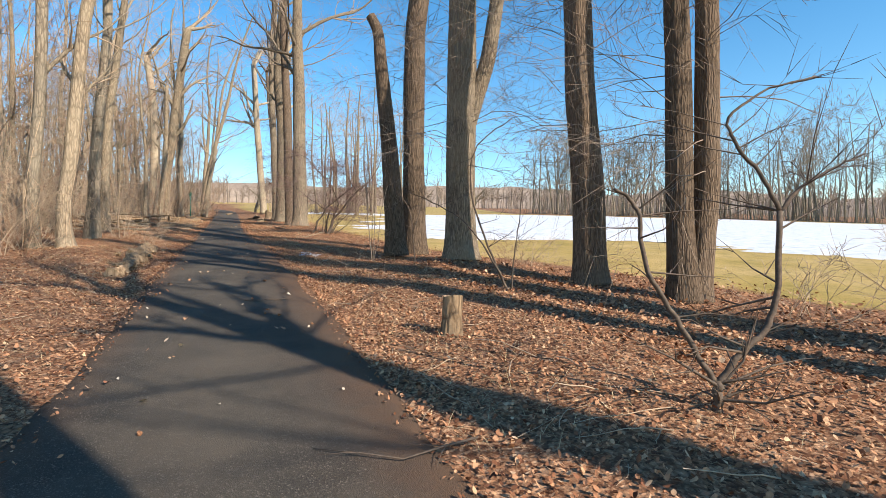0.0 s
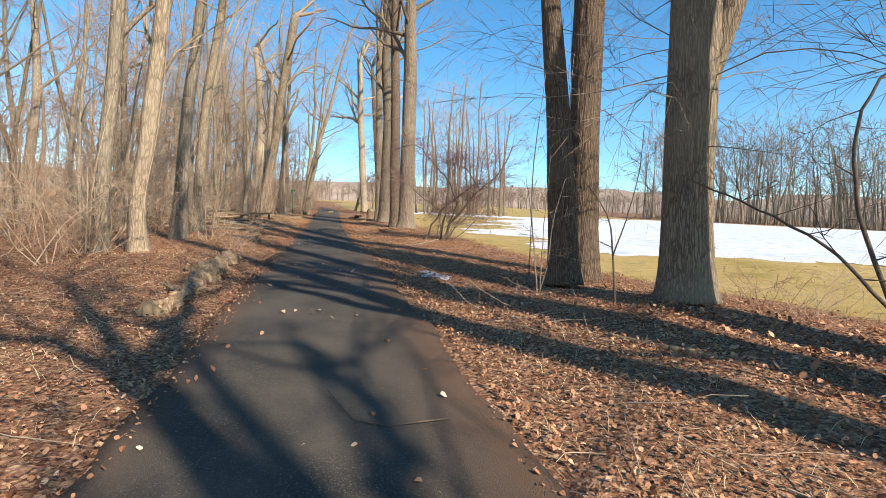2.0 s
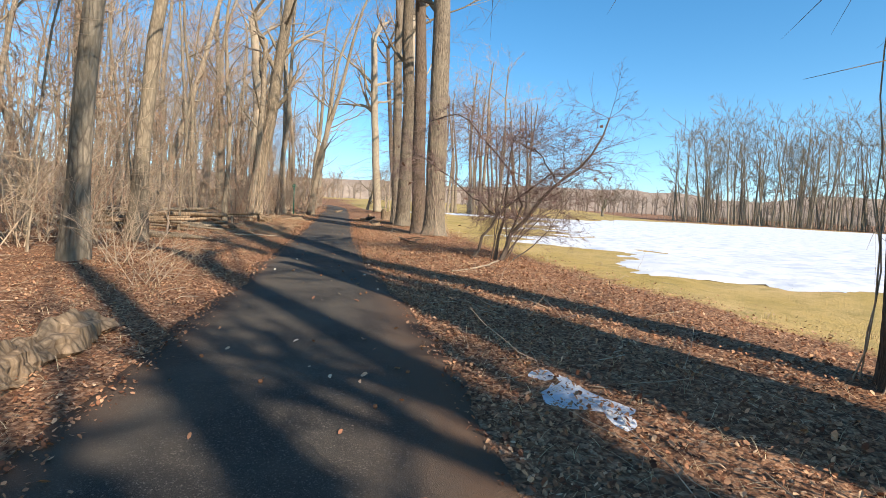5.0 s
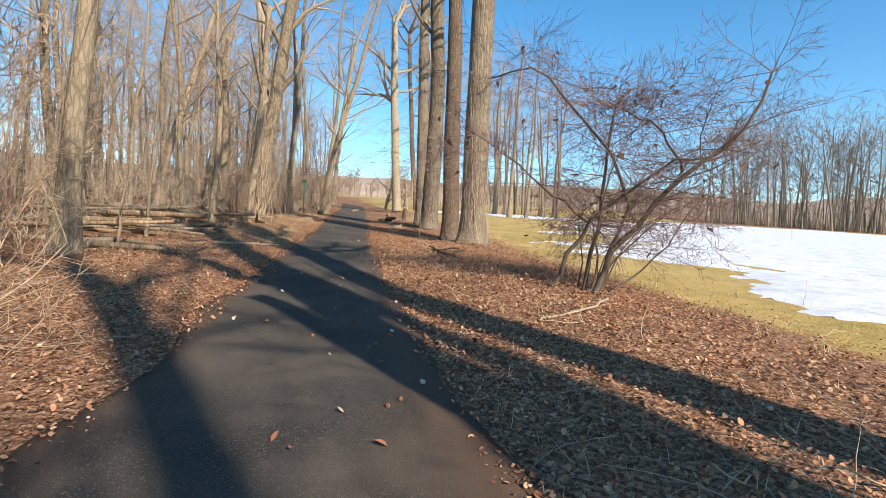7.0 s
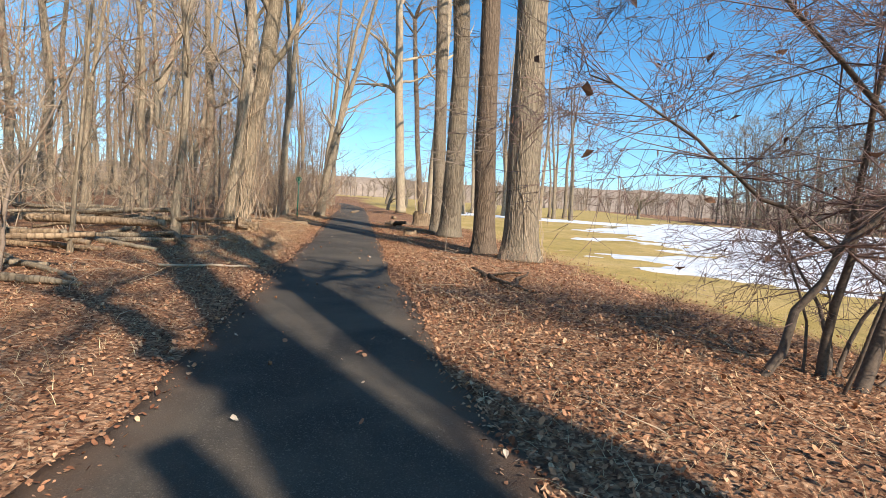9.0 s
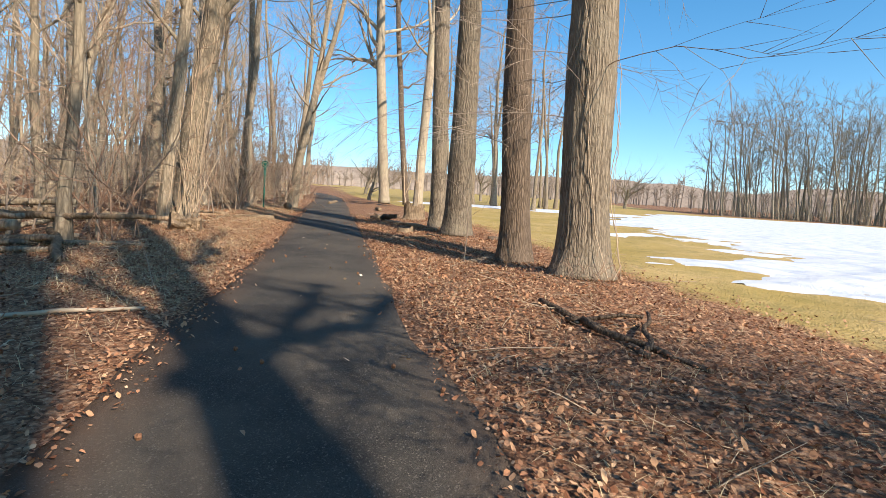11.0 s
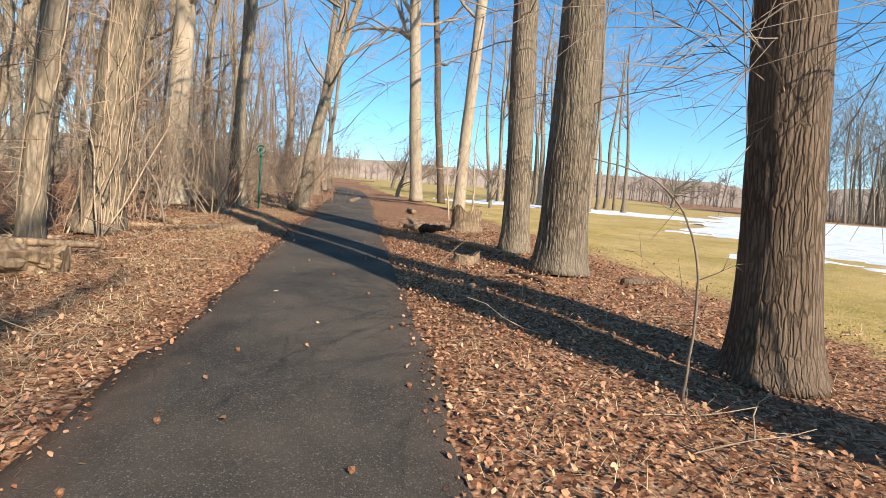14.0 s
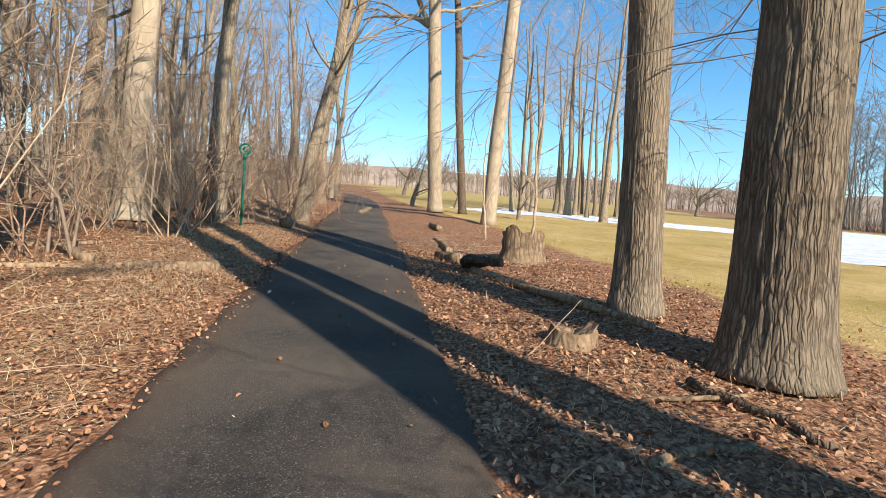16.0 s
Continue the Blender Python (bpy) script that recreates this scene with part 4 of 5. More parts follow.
sapling(2.0, 3.56, "dark crooked sapling forking close to the ground",
        [([(0, 0, 0), (0.0, 0, 0.1), (0.0, 0, 0.22)], 0.034, 0.03),
         ([(0, 0, 0.2), (-0.12, 0.05, 0.42), (-0.3, 0.1, 0.75), (-0.48, 0.1, 1.05), (-0.5, 0.1, 1.45), (-0.56, 0.12, 1.58), (-0.68, 0.12, 1.64)], 0.024, 0.012),
         ([(0, 0, 0.2), (0.16, 0, 0.42), (0.38, 0, 0.62), (0.44, 0, 0.8), (0.47, 0, 1.45)], 0.027, 0.02),
         ([(0.47, 0, 1.45), (0.62, 0, 1.62), (0.85, 0, 1.75), (1.1, 0, 1.86)], 0.017, 0.006),
         ([(0.47, 0, 1.45), (0.36, 0, 1.7), (0.16, 0, 1.92), (0.08, 0, 2.12), (0.35, 0, 2.32), (0.75, 0, 2.42)], 0.018, 0.006)], M_DARKTWIG, 811, 9, 0.7)
sapling(1.1, 8.4, "thin curved sapling with arching branches",
        [([(0, 0, 0), (-0.15, 0, 0.35), (-0.45, 0, 0.85), (-0.75, 0.1, 1.25), (-1.3, 0.1, 1.55), (-1.75, 0.1, 1.75)], 0.02, 0.006),
         ([(0, 0, 0), (-0.2, 0.1, 0.45), (-0.55, 0.1, 1.4), (-0.62, 0.1, 2.0), (-0.5, 0, 2.5), (0.1, 0, 2.9)], 0.022, 0.007),
         ([(0.05, 0, 0), (0.1, 0, 0.6), (0.22, 0, 1.3), (0.3, 0, 2.1)], 0.014, 0.004)], M_DARKTWIG, 821, 9, 0.6)
sapling(-1.75, 12.65, "clump of thin pale upright shoots",
        [([(0, 0, 0), (-0.06, 0, 0.6), (-0.14, 0, 1.4), (-0.1, 0, 2.4), (0.05, 0, 3.6)], 0.014, 0.005), ([(0.03, 0, 0), (0.05, 0, 0.7), (0.1, 0, 1.5), (0.16, 0, 2.3)], 0.011, 0.004),
         ([(0, 0.05, 0), (0.16, 0.05, 0.5), (0.2, 0, 1.2), (0.4, 0, 1.9)], 0.01, 0.004)], M_TWIG, 831, 7, 0.5)
sapling(-0.65, 12.0, "slender dark sapling with side twigs",
        [([(0, 0, 0), (-0.03, 0, 0.5), (-0.08, 0, 1.2), (-0.3, 0, 1.6), (-0.7, 0, 2.1)], 0.018, 0.005), ([(-0.05, 0, 0.7), (0.12, 0, 1.2), (0.3, 0, 1.9), (0.35, 0, 2.6)], 0.012, 0.004)], M_DARKTWIG, 841, 10, 0.5)
sapling(-1.9, 13.7, "single thin sapling stem", [([(0, 0, 0), (0.0, 0, 0.6), (0.02, 0, 1.3), (-0.1, 0, 2.0)], 0.012, 0.004)], M_DARKTWIG, 851, 6, 0.4)
sapling(-10.55, 31.35, "bent thin sapling with a pale foot",
        [([(0, 0, 0), (0.03, 0, 0.35), (0.05, 0, 0.7), (0.03, 0, 1.05), (-0.1, 0, 1.35), (-0.3, 0, 1.55), (-0.7, 0, 1.65)], 0.012, 0.004)], M_TWIG, 861, 7, 0.5)
sapling(-13.8, 41.0, "thin tan sapling growing from the stump", [([(0, 0, 0.5), (0.05, 0, 1.2), (-0.05, 0, 2.2), (0.1, 0, 3.4)], 0.03, 0.01), ([(0.02, 0, 1.4), (-0.5, 0, 2.1), (-1.0, 0, 2.8)], 0.012, 0.004)], M_TWIGTAN, 871, 6, 0.7)
sapling(-15.4, 45.5, "pale forked sapling at the lawn's edge", [([(0, 0, 0), (-0.1, 0, 1), (-0.2, 0, 2.4), (0.0, 0, 3.8)], 0.035, 0.01), ([(-0.1, 0, 0.9), (0.3, 0, 2), (0.5, 0, 3.2)], 0.02, 0.006)], M_TWIGTAN, 881, 7, 0.9)
sapling(-15.0, 23.5, "crooked sapling among the fallen logs", [([(0, 0, 0), (0.05, 0, 0.7), (0.1, 0, 1.3), (0.6, 0, 1.9), (1.1, 0, 2.8)], 0.035, 0.012), ([(0.1, 0, 1.3), (-0.2, 0, 1.9), (-0.3, 0, 2.6)], 0.018, 0.006)], M_TWIG, 891, 8, 0.8)


M_PURPLE = simple("purplish_twig_bark", (0.10, 0.065, 0.06), (0.25, 0.165, 0.14), 8.0)


def thicket():
    """The many-stemmed shrub whose dark twigs hang over the leaf bank."""
    rng = np.random.default_rng(907)
    t = thing("shrub", -5.3, 22.9, "large many-stemmed shrub with arching dark twigs and a few dead leaves", "shrub")
    tw, lv = Tubes(), Tubes()
    mains = [[(0.1, -0.1, -0.05), (0.42, 0, 0.7), (1.0, 0.1, 1.55), (1.65, 0.1, 2.15), (2.2, 0.0, 2.6), (2.6, 0.1, 3.5)],
             [(-0.6, -0.1, -0.05), (-0.3, 0, 0.6), (0.05, 0.1, 1.2), (0.65, 0.1, 1.75), (1.2, 0, 2.15), (1.7, 0.1, 2.2)],
             [(0.0, 0.2, -0.05), (0.05, 0.2, 0.5), (0.2, 0.2, 1.5), (0.25, 0.1, 2.6), (0.5, 0.1, 3.3)],
             [(0.3, 0.0, 0.5), (0.55, 0.0, 1.4), (0.3, 0.0, 2.2), (-0.45, -0.1, 3.1), (-1.0, -0.2, 3.6), (-1.7, -0.2, 3.5)],
             [(0.0, 0.1, 1.1), (-0.5, 0.0, 1.5), (-1.0, 0.0, 1.9), (-1.5, -0.1, 2.3), (-2.1, -0.1, 2.65)],
             [(1.4, 0.1, 2.0), (1.1, 0.0, 2.5), (0.6, 0.0, 2.9), (0.1, 0.0, 3.0)]]
    for k in range(13):
        st = Tubes()
        if k < 6:
            p = np.array(mains[k], float)
            q = np.linspace(0, len(p) - 1, 11)
            line = np.stack([np.interp(q, np.arange(len(p)), p[:, c]) for c in range(3)], -1) + rng.normal(0, 0.03, (11, 3))
            rr = np.linspace(1, 0.3, 11) * (0.06, 0.042, 0.045, 0.034, 0.024, 0.024)[k]
        else:
            a = rng.uniform(0, 2 * math.pi)
            out = rng.uniform(0.25, 0.8)
            tilt = np.array((math.cos(a) * out + 0.3, math.sin(a) * out, 1.0))
            p = np.array((math.cos(a) * 0.28, math.sin(a) * 0.28, -0.05))
            line = wander(rng, p, tilt, rng.uniform(1.8, 3.4), 10, 0.13, -0.02)
            rr = np.linspace(1, 0.25, 11) * rng.uniform(0.012, 0.028)
        st.tube(line, rr, 7, False)
        part("stem", st, M_DARKTWIG, t)
        for j in range(34 if k < 6 else 12):
            i = int(rng.integers(4, 11))
            b = rng.uniform(0, 2 * math.pi)
            branch(rng, [tw], line[i], (math.cos(b), math.sin(b), rng.uniform(-0.2, 0.6)), rng.uniform(0.5, 1.6), min(max(rr[i] * 0.4, 0.0055), 0.012), 0, 2, (8, 5), (4, 3, 3), 0.24, -0.05)
            if rng.uniform() < 0.45:
                tip = tw.tip
                n = rng.normal(0, 1, (2, 3)) * 0.035
                lv.raw([tip, tip + n[0], tip + n[0] + n[1] + np.array((0, 0, -0.03)), tip + n[1]], [(0, 1, 2, 3)])
    part("twig", tw, M_PURPLE, t)
    part("dead_leaf", lv, M_DEADLEAF, t, "shrivelled brown leaves", False)
    return t


thicket()


# ---- stumps, logs, post ----
def stump(x, y, r, h, label, mat, seed, lean=(0, 0), jag=0.05, name="tree_stump"):
    t = thing(name, x, y, label, "stump")
    tb = Tubes()
    n, sd = 16, 36
    u = np.arange(sd) / sd
    S = np.linspace(0, 1, n)
    U, SS = np.meshgrid(u, S)
    top = h + (vnoise(u * 9, u * 0, seed, 9) - 0.5) * jag * 2
    R = r * (1 + 0.35 * np.exp(-SS * h / 0.14)) * (1 + (np.abs(vnoise(U * 18, SS * 3, seed + 1, 18) - 0.5) - 0.2) * 0.22 + (vnoise(U * 5, SS, seed + 2, 5) - 0.5) * 0.15)
    A = U * 2 * math.pi
    Z = SS * top[None] - 0.05
    vs = np.stack([np.cos(A) * R + lean[0] * Z, np.sin(A) * R + lean[1] * Z, Z], -1).reshape(-1, 3)
    fs = [(i * sd + j, i * sd + (j + 1) % sd, (i + 1) * sd + (j + 1) % sd, (i + 1) * sd + j) for i in range(n - 1) for j in range(sd)]
    tb.raw(vs, fs)
    part("bark", tb, mat, t)
    cut = Tubes()
    rim = vs[-sd:]
    mid = rim.mean(0)
    inner = mid + (rim - mid) * 0.55 - np.array((0, 0, jag * 0.8))
    k = len(rim)
    cut.raw(np.concatenate([rim * 1.0, inner, [mid - np.array((0, 0, jag))]]), [(j, (j + 1) % k, k + (j + 1) % k, k + j) for j in range(k)] + [(k + j, k + (j + 1) % k, 2 * k) for j in range(k)])
    part("cut_top", cut, M_ROT, t, "rough weathered top")
    return t


stump(0.12, 5.8, 0.115, 0.52, "short weathered grey cut post in the leaves", M_ROT, 921, (0.05, 0), 0.02, "cut_post")
stump(-13.95, 41.3, 0.40, 0.64, "broad rotting tree stump with ragged bark", M_ROT, 923, (0, 0), 0.16)
stump(-13.0, 36.3, 0.2, 0.2, "low mossy rotten stump", M_ROT, 929, (0, 0), 0.07)


def log(x0, y0, x1, y1, r0, r1, label, seed, mat=None, z0=0.0, z1=0.0, wig=0.06, name="fallen_log", rough=0.25):
    rng = np.random.default_rng(seed)
    mx, my = (x0 + x1) / 2, (y0 + y1) / 2
    a = np.array(on_ground(x0, y0, r0 * 0.6 + z0))
    b = np.array(on_ground(x1, y1, r1 * 0.6 + z1))
    base = np.array(on_ground(mx, my))
    n = max(6, int(np.linalg.norm(b - a) / (0.055 if rough > 0.4 else 0.12)))
    s = np.linspace(0, 1, n)
    w = np.cumsum(rng.normal(0, 1, (n, 3)), 0)
    w -= w[0] + (w[-1] - w[0]) * s[:, None]
    w /= abs(w).max() + 1e-6
    w[:, 2] *= 0.35
    line = a + (b - a) * s[:, None] - base + w * wig
    sd = 26 if rough > 0.6 else 12
    U, S = np.meshgrid(np.arange(sd) / sd, s)
    R = (r0 + (r1 - r0) * S) * (1 + (vnoise(U * 6, S * n * 0.1, seed, 6) - 0.5) * rough + (np.abs(vnoise(U * 11, S * n * 0.16, seed + 1, 11) - 0.5) - 0.25) * 1.6 * rough + (vnoise(U * 16, S * n * 0.8, seed + 2, 16) - 0.5) * 0.5 * rough)
    tb = Tubes()
    tb.tube(line, R, sd)
    ob = new(name, tb.mesh(name, mat or M_ROT, rough < 0.6))
    ob.location = base
    return tagged(ob, label, "log")


log(-6.25, 9.6, -7.35, 12.2, 0.13, 0.15, "rotten crumbling log along the path's edge", 931, None, -0.07, -0.06, 0.08, rough=0.8)
log(-7.35, 12.1, -8.5, 14.7, 0.19, 0.17, "rotten pale log with peeling bark beside the path", 933, None, -0.07, -0.03, 0.08, rough=0.8)
log(-14.1, 39.2, -14.8, 39.9, 0.06, 0.12, "dark broken branch lying by the stump", 935, M_DARK, 0.22, 0.0, 0.1, rough=0.7)
log(-12.2, 36.9, -14.6, 39.6, 0.05, 0.06, "grey fallen branch at the path's edge", 937, M_ROT, 0, 0, 0.1)
log(-12.15, 35.45, -11.5, 34.65, 0.035, 0.025, "dark root and branch on the leaves", 939, M_DARK, 0.03, 0, 0.08)
log(-12.55, 35.0, -11.8, 35.3, 0.018, 0.02, "thin grey stick on the leaves", 938, M_ROT, 0.01, 0.02, 0.04)
log(-12.6, 34.1, -12.0, 34.5, 0.03, 0.03, "short dry stick on the leaves", 936, M_ROT)
log(-17.0, 31.6, -16.6, 32.1, 0.2, 0.17, "short hollow log among fallen branches", 934, M_ROT, 0.02, 0.05, 0.04, rough=0.7)
log(-13.7, 24.9, -12.8, 26.0, 0.025, 0.018, "pale bare stick on the leaves", 932, M_PALE, 0.03, 0.03, 0.06)
log(-8.75, 26.9, -7.9, 25.85, 0.035, 0.02, "dark broken branch half buried in leaves", 930, M_DARK, 0.05, 0.0, 0.1)
log(-8.9, 27.0, -8.2, 26.9, 0.03, 0.015, "dark twig of a broken branch", 928, M_DARK, 0.02, 0.12, 0.06)
log(-8.3, 26.2, -8.1, 27.2, 0.03, 0.015, "bent dead branch on the leaves", 926, M_DARK, 0.02, 0.1, 0.08)
log(-10.5, 35.6, -9.9, 36.1, 0.07, 0.05, "short dark log on the grass edge", 941, M_DARK)
log(-9.15, 27.65, -8.3, 26.1, 0.04, 0.03, "dead dark branch half sunk in leaves", 943, M_DARK, 0.02, 0, 0.08)
log(-1.0, 10.2, 0.4, 9.4, 0.025, 0.03, "thin dead branch on the leaves", 945, M_ROT)
log(-19.9, 35.0, -17.8, 37.4, 0.07, 0.11, "pale curved fallen log at the wood's edge", 947, M_ROT, 0, 0.0, 0.15)
log(-20.3, 43.2, -20.6, 44.0, 0.16, 0.14, "short pale log end at the path's edge", 949, M_ROT, 0.05, 0.02)
log(-22.0, 52.0, -23.4, 56.5, 0.13, 0.1, "pale log lying along the path", 951, M_ROT)
log(-15.6, 42.0, -16.6, 44.5, 0.09, 0.05, "weathered branch beside the path", 953, M_ROT)
log(-15.0, 40.4, -15.6, 41.0, 0.12, 0.1, "chunk of rotten wood", 955, M_ROT)
log(-17.0, 46.5, -17.8, 48.4, 0.12, 0.08, "rotten log with debris beside the path", 957, M_ROT)
log(-5.9, 20.45, -5.1, 21.5, 0.014, 0.018, "bare grey curved branch under the shrub", 959, M_PALE, 0.02, 0.14, 0.12)
rng = np.random.default_rng(59)
for k in range(16):
    f = rng.uniform(0, 1)
    x, y = -6.2 - 2.4 * f + rng.normal(0, 0.16), 9.5 + 5.2 * f + rng.normal(0, 0.12)
    a = 2.0 + rng.normal(0, 0.35)
    half = rng.uniform(0.12, 0.4)
    log(x - half * math.cos(a), y - half * math.sin(a), x + half * math.cos(a), y + half * math.sin(a), rng.uniform(0.03, 0.075), rng.uniform(0.02, 0.06),
        "splintered piece of a rotten log", 2600 + 3 * k, M_ROT, rng.uniform(-0.01, 0.1), rng.uniform(-0.02, 0.08), 0.05, "rotten_wood", 0.75)
rng = np.random.default_rng(61)
for k in range(44):
    y = rng.uniform(23, 33.5)
    d = rng.uniform(-8.8, -4.1)
    x = d / 0.922 - 0.2 - 0.42 * y
    a = rng.normal(0.35, 0.5)
    half = rng.uniform(0.7, 2.0)
    h = rng.uniform(0.0, 0.4) if rng.uniform() < 0.55 else 0
    log(x - half * math.cos(a), y - half * math.sin(a), x + half * math.cos(a), y + half * math.sin(a), rng.uniform(0.04, 0.10), rng.uniform(0.03, 0.07),
        "pale fallen branch in a brushwood pile", 2000 + 3 * k, M_WOODS if k % 3 else M_ROT, h, max(0, h + rng.normal(0, 0.12)), 0.08, "fallen_branch")
for k in range(20):
    y = rng.uniform(36, 60)
    d = rng.uniform(-8, -2.6)
    x = d / 0.922 - 0.2 - 0.42 * y
    a = rng.uniform(0, math.pi)
    half = rng.uniform(0.4, 1.4)
    log(x - half * math.cos(a), y - half * math.sin(a), x + half * math.cos(a), y + half * math.sin(a), rng.uniform(0.03, 0.09), rng.uniform(0.02, 0.06),
        "dry branch lying on the leaves", 2300 + 3 * k, M_ROT, 0, 0, 0.1, "fallen_branch")


def sign_post():
    t = thing("marker_post", -20.9, 42.25, "slim green metal marker post with a round ringed head", "post")
    pole = Tubes()
    pole.tube([(0, 0, -0.1), (0, 0, 0.9), (0, 0, 1.78)], (0.032, 0.032, 0.032), 12)
    part("pole", pole, M_GREEN, t)
    collar = Tubes()
    collar.tube([(0, 0, 1.66), (0, 0, 1.78)], (0.05, 0.05), 12)
    part("collar", collar, M_GREEN, t)
    face = (0.35, -0.94)
    ang = np.linspace(0, 2 * math.pi, 33)
    ringt = Tubes()
    ringt.tube([(math.cos(a) * 0.125 * 0.94, math.cos(a) * 0.125 * 0.35, 1.9 + math.sin(a) * 0.125) for a in ang], [0.024] * 33, 8, False)
    part("ring", ringt, M_GREEN, t)
    disc = Tubes()
    disc.tube([(-0.35 * 0.012, 0.94 * 0.012, 1.9), (0.35 * 0.012, -0.94 * 0.012, 1.9)], (0.07, 0.07), 20)
    part("disc", disc, M_GREEN, t)
    return t


sign_post()


# ---- lone trees on the lawn ----
def lawn_tree(x, y, h, seed, label):
    rng = np.random.default_rng(seed)
    t = thing("tree", x, y, label, "tree", "lone trees on the lawn")
    tb, cr = Tubes(), Tubes()
    line = wander(rng, (0, 0, -0.1), (0.1, 0, 1), h * 0.35, 5, 0.08, 0.0)
    tb.tube(line, np.linspace(0.03, 0.02, 6) * h, 8, False)
    for k in range(9):
        a = rng.uniform(0, 2 * math.pi)
        branch(rng, [tb, cr], line[int(rng.integers(2, 6))], (math.cos(a), math.sin(a), rng.uniform(0.5, 1.4)), h * rng.uniform(0.35, 0.6), h * 0.011, 0, 3, (5, 5, 3), (6, 4, 3, 3), 0.14, 0.03)
    part("trunk", tb, M_GREYWOODS, t)
    part("crown", cr, M_TWIG, t, "bare spreading twigs")


for k, (x, y, h) in enumerate(((-23.2, 63, 5.5), (-21.5, 68, 5.0), (7.5, 128, 11), (-16.0, 60, 4.5), (-28, 84, 7), (-18, 100, 8), (-35, 96, 9), (-12, 112, 9))):
    lawn_tree(x, y, h, 1000 + k, "low spreading bare tree on the lawn")


# ---- leaves, grass and sticks on the ground ----
def leaf_mesh_points(rng, n, size_lo, size_hi):
    """n folded leaves round the origin: (n, 6, 3)."""
    L = rng.uniform(size_lo, size_hi, n)
    W = L * rng.uniform(0.35, 1.0, n) * 0.5
    fold = rng.uniform(-0.1, 0.6, n) * W
    curl = rng.uniform(-0.2, 0.5, n) * L
    z = np.zeros(n)
    p = np.stack([np.stack([-L * 0.5, z, curl * 0.3], -1), np.stack([-L * 0.15, -W, fold], -1), np.stack([L * 0.22, -W * 0.85, fold + curl * 0.15], -1),
                  np.stack([L * 0.5, z, curl * 0.6], -1), np.stack([L * 0.22, W * 0.85, fold + curl * 0.15], -1), np.stack([-L * 0.15, W, fold], -1)], 1)
    tilt = rng.normal(0, 0.42, (n, 2))
    a = rng.uniform(0, 2 * math.pi, n)
    p[:, :, 2] += p[:, :, 0] * tilt[:, :1] + p[:, :, 1] * tilt[:, 1:]
    x = p[:, :, 0] * np.cos(a)[:, None] - p[:, :, 1] * np.sin(a)[:, None]
    y = p[:, :, 0] * np.sin(a)[:, None] + p[:, :, 1] * np.cos(a)[:, None]
    return np.stack([x, y, p[:, :, 2]], -1)


def carpet(name, label, n, y_lo, y_hi, pick, size_lo, size_hi, seed, lift=0.012):
    rng = np.random.default_rng(seed)
    y = rng.uniform(y_lo, y_hi, n)
    d = pick(rng, n)
    d = np.where(d > 0, d + np.interp(y, EDGE_Y, EDGE_RIGHT) - 1.0, d - 0.06)
    x = d / 0.922 - 0.2 - 0.42 * y + 0.387 * 0
    keep = litter_at(x, y) > rng.uniform(0.05, 0.9, n)
    x, y = x[keep], y[keep]
    n = len(x)
    p = leaf_mesh_points(rng, n, size_lo, size_hi)
    low = p[:, :, 2].min(1)
    z = ground_z(x, y) + rng.uniform(0.0, 0.03, n) + lift - low * 0.5
    z = np.where(past_edge(side(x, y), y) < 0.1, np.maximum(z, 0.012 - low), z)
    p += np.stack([x, y, z], -1)[:, None]
    idx = np.arange(n)[:, None] * 6
    q = np.concatenate([idx + np.array((0, 1, 2, 3)), idx + np.array((0, 3, 4, 5))])
    me = bpy.data.meshes.new(name)
    me.from_pydata(p.reshape(-1, 3), [], q.tolist())
    me.materials.append(M_LEAF)
    return tagged(lay(new(name, me)), label, "leaves", kind="stuff")


carpet("fallen_leaves", "dry brown leaves covering the bank beside the path", 95000, 1.0, 42, lambda r, n: 1.0 + r.beta(1.0, 1.7, n) * 7.0, 0.016, 0.046, 41)
carpet("fallen_leaves", "dry brown leaves along the wood's edge", 60000, 2.0, 43, lambda r, n: -1.0 - r.beta(1.0, 1.9, n) * 7.0, 0.014, 0.04, 42)
carpet("fallen_leaves", "scattered dry leaves on the ground near the start", 11000, 0.5, 12, lambda r, n: r.uniform(3.5, 12.0, n), 0.03, 0.085, 43)


carpet("fallen_leaves", "crumbled leaf bits along the path's edges", 9000, 1.5, 44, lambda r, n: r.choice((-1, 1), n) * (0.85 + r.gamma(1.5, 0.2, n)), 0.012, 0.04, 44, 0.004)


